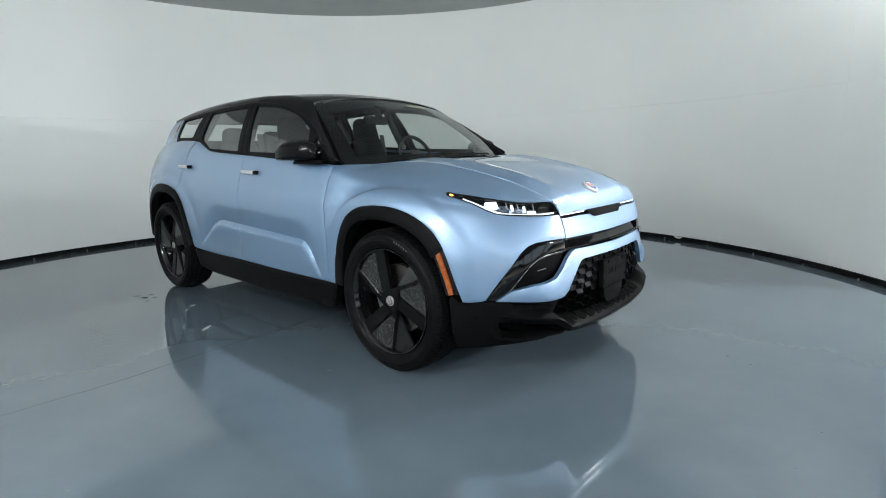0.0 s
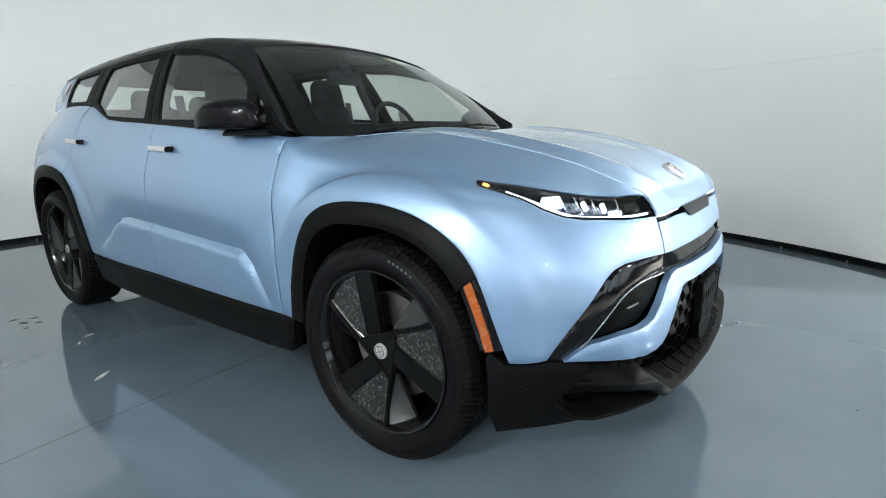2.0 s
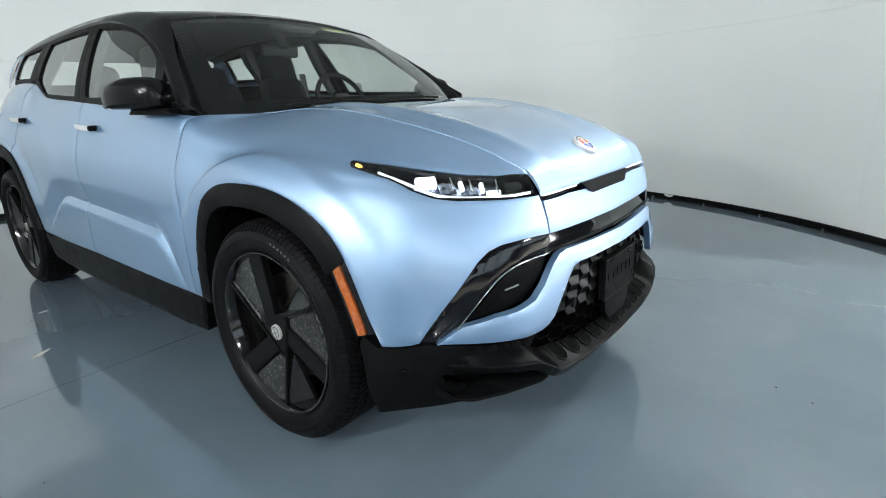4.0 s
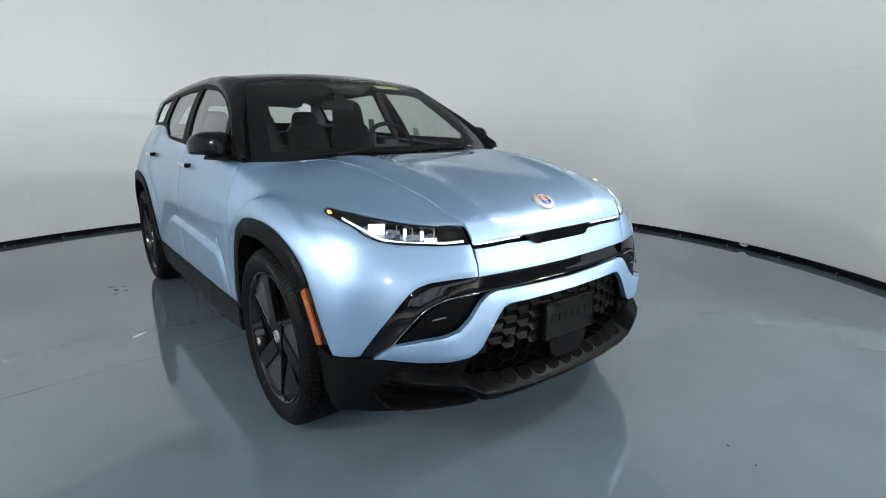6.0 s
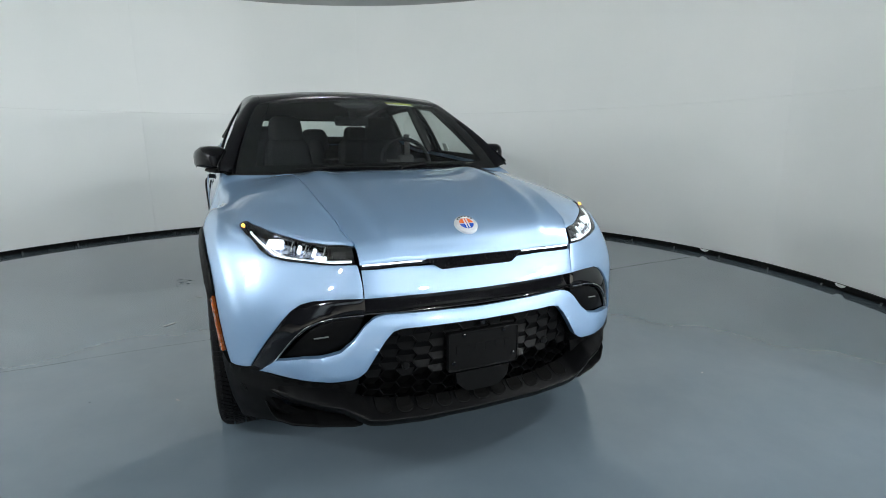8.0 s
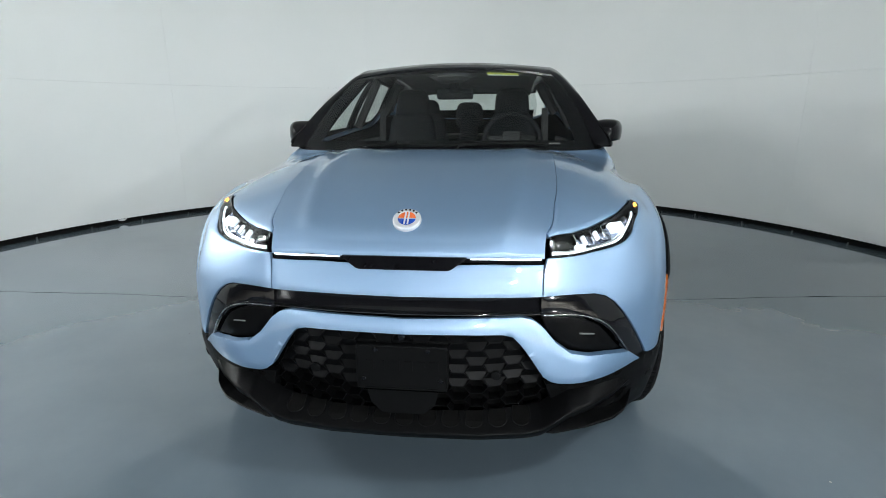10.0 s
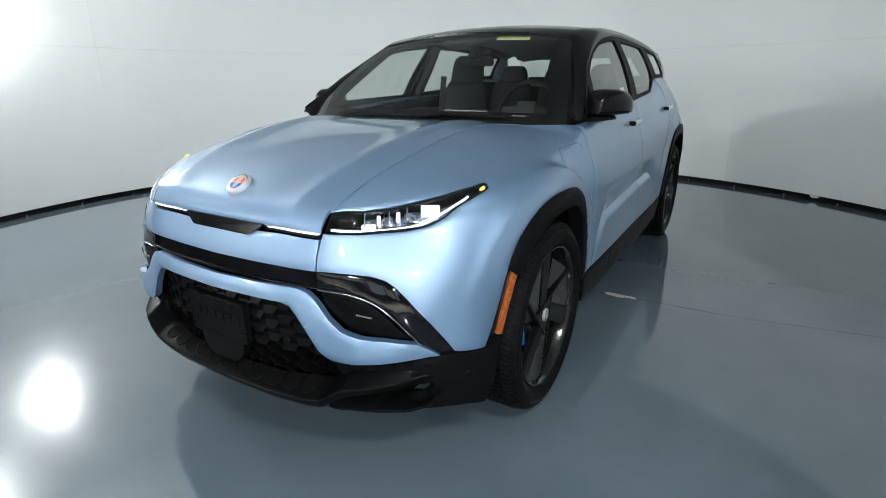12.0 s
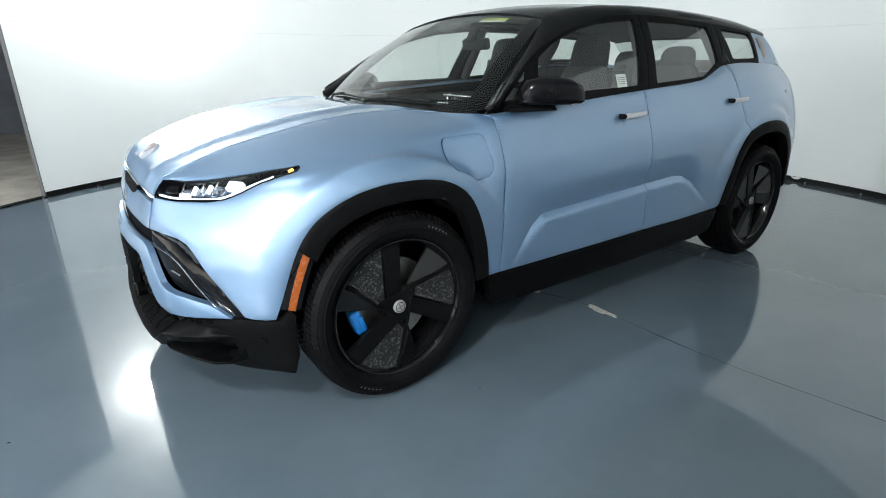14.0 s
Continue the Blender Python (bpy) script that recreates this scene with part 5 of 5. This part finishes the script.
# near-black plates close the open cells and paint their inner shade
part("grille_opening_shade", np.array(HV) - (.002, 0, 0), HF, SHELL, grille, smooth=False)

# number plate holder, blank
def face_plate(name, outline, x, thick_x, mat, parent, label="", bow=.0):
    n = len(outline)
    front = [(x - bow * y * y, y, z) for y, z in outline]
    V = [(a, y, z) for a, y, z in front] + [(a - thick_x, y, z) for a, y, z in front]
    F = [tuple(range(n))] + [(k, k + n, (k + 1) % n + n, (k + 1) % n) for k in range(n)]
    return part(name, V, F, mat, parent, label, smooth=False)


holder = face_plate("plate_holder", rounded([(-.152, .582), (.152, .582), (.152, .426), (-.152, .426)], .014), 2.304, .022, PLASTIC, car, "empty black plastic number plate holder")
rim = [np.array((2.305, y, z)) for y, z in rounded([(-.148, .578), (.148, .578), (.148, .430), (-.148, .430)], .012)]
V, F = tube(rim, .003, 6, True)
part("holder_rim", V, F, PLASTIC, holder)
for y, z in ((-.085, .566), (.085, .566), (-.128, .462), (.128, .462)):
    V, F = ring_cut([(.0005, .004), (.006, .004), (.009, .001), (.009, -.002)], n=20)
    V = np.column_stack([V[:, 1] + 2.305, V[:, 0] + y, V[:, 2] + z])
    part("screw", V, F, GLOSS, holder)
for k, w in enumerate((.024, .012, .028, .030, .028, .030)):
    y = -.105 + .042 * k
    face_plate("raised_bar", [(y - w / 2, .529), (y + w / 2, .529), (y + w / 2, .497), (y - w / 2, .497)], 2.3065, .002, PLASTIC, holder)
face_plate("radar_cover", rounded([(-.118, .418), (.118, .418), (.108, .372), (.068, .335), (-.068, .335), (-.108, .372)], .008), 2.298, .03, PLASTIC, car, "smooth black sensor cover")
for y in (-.305, .305):
    V, F = ring_cut([(.0005, .006), (.011, .006), (.013, .0045), (.0165, .005), (.018, 0)], n=24)
    x = face_x(y, .47)
    part("parking_sensor", np.column_stack([V[:, 1] * 1.2 + x - .010, V[:, 0] + y, V[:, 2] + .47]), F, PLASTIC, car)
V, F = ring_cut([(.0005, .008), (.007, .008), (.011, .005), (.013, 0)], n=20)
part("front_camera", np.column_stack([V[:, 1] + face_x(0, .607) - .006, V[:, 0], V[:, 2] + .607]), F, SCREEN, car)
for s in (1, -1):
    q = on_body("yz", .86, .375)
    c = at(*q, .002)
    V, F = ring_cut([(.0005, .006), (.011, .006), (.013, .0045), (.0165, .005), (.018, 0)], n=24)
    n = plain_surface[1](np.array([q]))[0]
    m = Vector(n).to_track_quat("Y", "Z").to_matrix()
    V = np.array([np.array(m @ Vector(p)) + c for p in V])
    part("corner_sensor", V * (1, s, 1), F, PLASTIC, car)
# round hood badge
badge = new("hood_badge")
badge.parent = car
tagged(badge, "round silver badge with orange and blue enamel")
badge.matrix_basis = Matrix.Translation((2.141, 0, .9585)) @ pose(0, 0, 0, 0, 34, 0) @ Matrix.Scale(1.0, 4)
V, F = ring_cut([(.0005, .010), (.030, .010), (.032, .0125), (.044, .0105), (.0475, .007), (.049, -.012)], n=48)
turn = lambda V: np.column_stack([V[:, 0], V[:, 2], V[:, 1]])
part("badge_ring", turn(V), [t[::-1] for t in F], BADGE, badge)
for name, a0, a1, mat in (("badge_upper", 94, 266, ORANGE), ("badge_lower", -86, 86, BLUE)):
    pts = [(.0295 * math.cos(radians(a)), .0295 * math.sin(radians(a)), .0112) for a in np.linspace(a0, a1, 25)]
    pts = [p for p in pts]
    part(name, pts + [(p[0], p[1], .009) for p in pts], [tuple(range(25))] + [(k, k + 25, (k + 1) % 25 + 25, (k + 1) % 25) for k in range(25)], mat, badge, smooth=False)
for y in (-.0055, .0055):
    V, F = box_verts(-.027, y - .0028, .0105, .027, y + .0028, .0120)
    part("badge_stripe", V, F, BADGE, badge, smooth=False)
for a in (-50, -30, -10, 10, 30, 50):
    V, F = box_verts(-.0035, -.003, .0112, .0035, .003, .0128)
    m = pose(0, 0, 0, 0, 0, a) @ pose(-.0385, 0, 0)
    part("badge_mark", [m @ Vector(p) for p in V], F, GLOSS, badge, smooth=False)

# ---- mirrors, handles, wipers ----
def door_mirror(side, door):
    rows = []
    A, B = np.array((.795, .862)), np.array((.485, .968))
    ax = (B - A) / np.linalg.norm(B - A)
    nx = np.array((-ax[1], ax[0])) * -1
    for t, lo, hi, w in ((0, 1.152, 1.195, .014), (.02, 1.146, 1.220, .040), (.10, 1.142, 1.248, .062), (.28, 1.141, 1.263, .076), (.52, 1.141, 1.263, .077), (.74, 1.142, 1.250, .066), (.90, 1.144, 1.226, .045), (.97, 1.150, 1.204, .024), (1, 1.156, 1.180, .008)):
        c = A + (B - A) * t
        row = []
        for a in np.linspace(0, 2 * math.pi, 28, endpoint=False):
            cx, cz = math.copysign(abs(math.cos(a)) ** .6, math.cos(a)), (abs(math.sin(a)) ** .85 if a < math.pi else -abs(math.sin(a)) ** .3)
            p = c + nx * w * cx
            row.append((p[0], side * p[1], (lo + hi) / 2 + (hi - lo) / 2 * cz))
        rows.append(row)
    V, F = loft(rows, True, True)
    if side > 0:
        F = [tuple(t)[::-1] for t in F]
    m = part("door_mirror", V, F, ROOFBLACK, door, "gloss black door mirror on a flat arm", sharp=60)
    arm = lump((.25, .085, .022), .008, 2, (.9, .8))
    bmesh.ops.transform(arm, matrix=pose(.745, side * .885, 1.131, 0, 0, side * -13), verts=arm.verts)
    bm_part("mirror_arm", arm, PLASTIC, m)
    for lift in (0, .014):
        V, F = tube([(.600, side * .992, 1.144 + lift), (.545, side * .990, 1.150 + lift), (.505, side * .978, 1.166 + lift), (.487, side * .969, 1.180 + lift)], .0032, 8)
        part("mirror_indicator", V, F, SILVER, m, "thin silver line round the mirror's tip")


for side, door in zip((1, -1), FDOORS):
    door_mirror(side, car)


def handle(x0, x1, z0, z1, doors):
    """Flush handle standing out: silver bar, black root at its front end."""
    for side, door in zip((1, -1), doors):
        q = sv("xz", [(x0, z0), (x1, z1)])
        P = body(q[:, 0], q[:, 1]) * (1, side, 1)
        mid, d = P.mean(0), P[1] - P[0]
        yaw = math.degrees(math.atan2(d[1], d[0]))
        pitch = -math.degrees(math.atan2(d[2], math.hypot(d[0], d[1])))
        bm = lump((np.linalg.norm(d), .016, .026), .005, 2)
        bmesh.ops.transform(bm, matrix=Matrix.Translation(mid + np.array((0, side * .026, 0))) @ pose(0, 0, 0, 0, pitch, yaw), verts=bm.verts)
        h = bm_part("door_handle", bm, BADGE, door, "satin silver door handle")
        root = P[0] if P[0][0] > P[1][0] else P[1]
        bm = lump((.028, .040, .026), .006, 2)
        bmesh.ops.transform(bm, matrix=Matrix.Translation(root + np.array((-.002, side * .014, 0))), verts=bm.verts)
        bm_part("handle_root", bm, PLASTIC, door)


handle(.118, -.062, 1.062, 1.069, FDOORS)
handle(-.938, -1.105, 1.098, 1.104, RDOORS)


def on_screen(p, q, out=.004):
    return screen(p, q) + np.array((.55, 0, .83)) * out


for q0, q1, p1 in ((-.62, .02, .030), (-.02, .66, .045)):
    blade = [on_screen(.03 + (p1 - .03) * k / 12 + .012 * math.sin(math.pi * k / 12), q0 + (q1 - q0) * k / 12, .012) for k in range(13)]
    V, F = tube(blade, .005, 8)
    w = part("wiper", V, F, WIPER, car, "black windscreen wiper")
    arm = [on_screen(-.02, q0 + (q1 - q0) * .15, .01), on_screen(.01, q0 + (q1 - q0) * .2, .025), on_screen(.04, q0 + (q1 - q0) * .5, .024)]
    V, F = tube(arm, .007, 8)
    part("wiper_arm", V, F, WIPER, w)


def screen_label(name, p0, p1, q0, q1, mat, out=-.003):
    rows = [[on_screen(p, q, out) for q in np.linspace(q0, q1, 6)] for p in (p0, p1)]
    V, F = loft(rows)
    return part(name, V, F, mat, windscreen)


screen_label("screen_sticker", .895, .925, .335, .64, STICKER)
screen_label("screen_sticker_band", .875, .894, .335, .64, PAPER)
for k in range(5):
    screen_label("sticker_line", .902, .906, .36 + .035 * k, .385 + .035 * k, PLASTIC, -.0015)
for q in (.70, .72, .74, .76):
    screen_label("serial_bar", .060, .066, q, q + .012, PAPER, .001)
hexa = [(.935, -.11), (.935, .11), (.875, .25), (.80, .12), (.80, -.12), (.875, -.25)]
ring = lambda k, out: [on_screen(.855 + (p - .855) * k, q * k, out) for p, q in hexa]
V, F = loft([ring(1, -.006), ring(.93, -.006), ring(.80, -.030), ring(.30, -.034)] , True, True)
cover = part("camera_cover", V, F, DASH, windscreen, "black camera cover behind the glass", smooth=False)
tri = [on_screen(p, q, -.004) for p, q in ((.905, 0), (.868, .15), (.862, .15), (.862, -.15), (.868, -.15))]
part("cover_window", tri + [p - np.array((.003, 0, .004)) for p in tri], [(0, 1, 2, 3, 4), *[(k, k + 5, (k + 1) % 5 + 5, (k + 1) % 5) for k in range(5)]], DASHTOP, cover, smooth=False)
note = rounded([(.085, 1.265), (.005, 1.268), (.002, 1.205), (.082, 1.202)], .004)
v, f = fill(dense(note, .01), [], UPGRID)
V, F = sheet(v, f, upper, upper_normal, .001, -.012, 0)
note_ob = part("window_note", V, F, PAPER, FDOORS[0], "printed paper label inside the glass")
for k in range(4):
    bar = [(.075, 1.250 - .010 * k), (.020, 1.251 - .010 * k), (.020, 1.248 - .010 * k), (.075, 1.247 - .010 * k)]
    v, f = fill(np.array(bar), [], np.zeros((0, 2)))
    V, F = sheet(v, f, upper, upper_normal, .0005, -.0105, 0)
    part("note_line", V, F, PLASTIC, FDOORS[0])

# ---- cabin ----
def block(name, size, m, mat, parent, bevel=.03, taper=(1, 1), label=""):
    bm = lump(size, bevel, 3, taper)
    bmesh.ops.transform(bm, matrix=m, verts=bm.verts)
    return bm_part(name, bm, mat, parent, label, sharp=60)


block("cabin_floor", (2.9, 1.66, .10), pose(-.45, 0, .62), SHELL, car, .02)
# unseen underbody plates, added to keep light from bouncing beneath the car
block("underbody", (3.95, 1.22, .05), pose(.02, 0, .225), SHELL, car, .015, label="flat dark underbody, unseen, that keeps the floor below dark")
block("underbody_side", (1.80, .24, .05), pose(0, .72, .262), SHELL, car, .012)
block("underbody_side", (1.80, .24, .05), pose(0, -.72, .262), SHELL, car, .012)
block("underbody_nose", (.30, .86, .04), pose(2.06, 0, .248), SHELL, car, .012)
rows = [[(x + dx, y, z) for y in np.linspace(-.76, .76, 31)] for x, dx, z in ((1.02, 0, 1.02), (.95, 0, 1.062), (.80, 0, 1.082), (.62, 0, 1.078), (.52, 0, 1.05), (.48, 0, .98), (.50, 0, .78))]
for r in rows:
    for k, (x, y, z) in enumerate(r):
        r[k] = (x - .16 * (abs(y) / .76) ** 2 * (1 if x > .7 else .4), y, z - .012 * (abs(y) / .76) ** 2)
V, F = loft(rows)
part("dashboard", V, F, DASHTOP, car, "dark dashboard")
block("instrument_hood", (.14, .34, .06), pose(.55, .37, 1.085), DASH, car, .02)
screen_ob = block("centre_screen", (.018, .235, .30), pose(.475, 0, .985, 0, -12, 0), SCREEN, car, .006)
block("screen_edge", (.022, .300, .010), pose(.455, 0, 1.128, 0, -12, 0), SILVER, screen_ob, .003)
V, F = ring_cut([(.178 + .015 * math.cos(a), .015 * math.sin(a)) for a in np.linspace(0, 2 * math.pi, 11)], n=48)
m = pose(.40, .370, 1.135, 0, 0, 90) @ pose(0, 0, 0, -24, 0, 0)
steer = part("steering_wheel", [m @ Vector(p) for p in V], F, LEATHER, car, "dark leather steering wheel")
bm = lump((.30, .03, .05), .012, 2)
bmesh.ops.transform(bm, matrix=m, verts=bm.verts)
bm_part("wheel_spoke", bm, DASH, steer)
block("wheel_hub", (.12, .05, .11), m, DASH, steer, .02)


def seat(name, x, y, width=.50, head=1.365, label="dark grey leather seat"):
    s = new(name)
    s.parent = car
    tagged(s, label)
    block("cushion", (.50, width, .16), pose(x + .22, y, .76, 0, -6, 0), LEATHER, s, .05)
    block("backrest", (.15, width - .03, .60), pose(x - .04, y, 1.02, 0, -14, 0), LEATHER, s, .07, (.85, .66))
    block("headrest", (.13, .27, .23), pose(x - .13, y, head, 0, -10, 0), LEATHER, s, .062, (.9, .86))
    V, F = tube([(x - .115, y - .05, 1.22), (x - .125, y - .05, 1.30)], .007, 8)
    part("headrest_post", V, F, SILVER, s)
    V, F = tube([(x - .115, y + .05, 1.22), (x - .125, y + .05, 1.30)], .007, 8)
    part("headrest_post", V, F, SILVER, s)
    return s


for y in (.375, -.375):
    seat("front_seat", -.12, y)
for y in (.40, -.40):
    seat("rear_seat", -1.02, y, .56, 1.31)
seat("rear_seat", -1.04, 0, .26, 1.285)
block("belt", (.004, .05, .40), pose(-.28, .625, 1.14, 0, -10, 0), DASH, car, .001)
block("belt", (.004, .05, .40), pose(-.28, -.625, 1.14, 0, -10, 0), DASH, car, .001)
mir = block("interior_mirror", (.035, .235, .065), pose(.335, 0, 1.420, 0, 8, 0), LEATHER, car, .015, label="interior rear-view mirror")
block("mirror_stem", (.03, .06, .10), pose(.36, 0, 1.475, 0, -30, 0), LEATHER, mir, .012)
block("parcel_shelf", (.55, 1.30, .03), pose(-1.62, 0, 1.08), DASH, car, .01)
for side in (1, -1):
    block("door_trim", (1.75, .05, .40), pose(-.15, side * .80, .90), DASH, car, .02)
    V, F = tube([(-.205, side * .80, 1.20), (-.24, side * .71, 1.40), (-.25, side * .64, 1.55)], .032, 8)
    part("centre_pillar", V, F, DASH, car)
    V, F = tube([(-1.03, side * .78, 1.30), (-1.04, side * .68, 1.45), (-1.02, side * .62, 1.56)], .05, 8)
    part("rear_inner_pillar", V, F, DASH, car)
rows = [[(c[0], y * .58, c[1] - .035 - .03 * y * y) for y in np.linspace(-1, 1, 15)] for c in ROOF_C]
V, F = loft(rows)
part("headliner", V, F, DASH, car)

# ---- marks on the floor ----
rng = random.Random(4)
line = curve_through([(.44, -3.6), (.41, -2.47), (.42, -2.0), (.38, -1.5), (.36, -.77), (.31, .1), (.27, .54), (.17, .86), (.14, 1.6), (.03, 2.3), (-.05, 3.0), (-.10, 3.9)], 260)
rows = []
for k, (x, y) in enumerate(line):
    dx = .006 * noise.noise((y * 6, 1, 0)) + .003 * noise.noise((y * 25, 4, 0))
    w = .0014 + .0040 * max(0, noise.noise((y * 4, 9, 0)) + .05)
    rows.append([(x + dx - w, y, .0012), (x + dx + w, y, .0012)])
V, F = loft(rows)
tagged(part("floor_crack", V, [t[::-1] for t in F], CRACK, floor, "thin dark crack in the epoxy", smooth=False))


def splash(cx, cy, lx, ly, turn, mat, name, n=26, seed=0):
    r = random.Random(seed)
    pts = []
    for k in range(n):
        a = 2 * math.pi * k / n
        d = 1 + r.uniform(-.3, .25)
        x, y = lx * d * math.cos(a), ly * d * math.sin(a)
        c, s = math.cos(turn), math.sin(turn)
        pts.append((cx + c * x - s * y, cy + s * x + c * y, .002))
    return part(name, pts, [tuple(range(n))], mat, floor, smooth=False)


tagged(splash(.165, .955, .024, .105, .05, PALE_MARK, "floor_chip", seed=2), "pale chip where the coating is gone")
tagged(splash(.275, .53, .020, .05, .2, PALE_MARK, "floor_chip", seed=5), "pale chip where the coating is gone")
for k, (x, y, lx, ly) in enumerate(((-1.30, -1.28, .03, .012), (-1.24, -1.22, .02, .010), (-1.36, -1.21, .025, .008), (-1.18, -1.30, .016, .008), (-1.42, -1.30, .03, .006))):
    tagged(splash(x, y, lx, ly, .6 + .3 * k, SMUDGE, "floor_scuff", 18, 60 + k), "faint dark scuff")
for k, (x, y, lx, ly, turn_by) in enumerate(((-.07, -1.29, .012, .05, .7), (-.72, -1.12, .008, .03, .2), (-.63, -1.20, .006, .02, 1.1), (1.20, -1.17, .02, .007, .5))):
    tagged(splash(x, y, lx, ly, turn_by, PALE_MARK if k < 3 else SMUDGE, "floor_mark", 16, 80 + k), "small irregular mark")
for k in range(36):
    x, y = rng.uniform(-3, 3.4), rng.uniform(-3.4, 3.2)
    if (x - CX) ** 2 + (y - CY) ** 2 < 15 and not (abs(y) < 1.0 and abs(x) < 2.4):
        s = rng.uniform(.002, .005)
        splash(x, y, s, s * rng.uniform(.6, 1.5), rng.uniform(0, 3), CRACK if rng.random() < .75 else PALE_MARK, "floor_speck", 9, k)
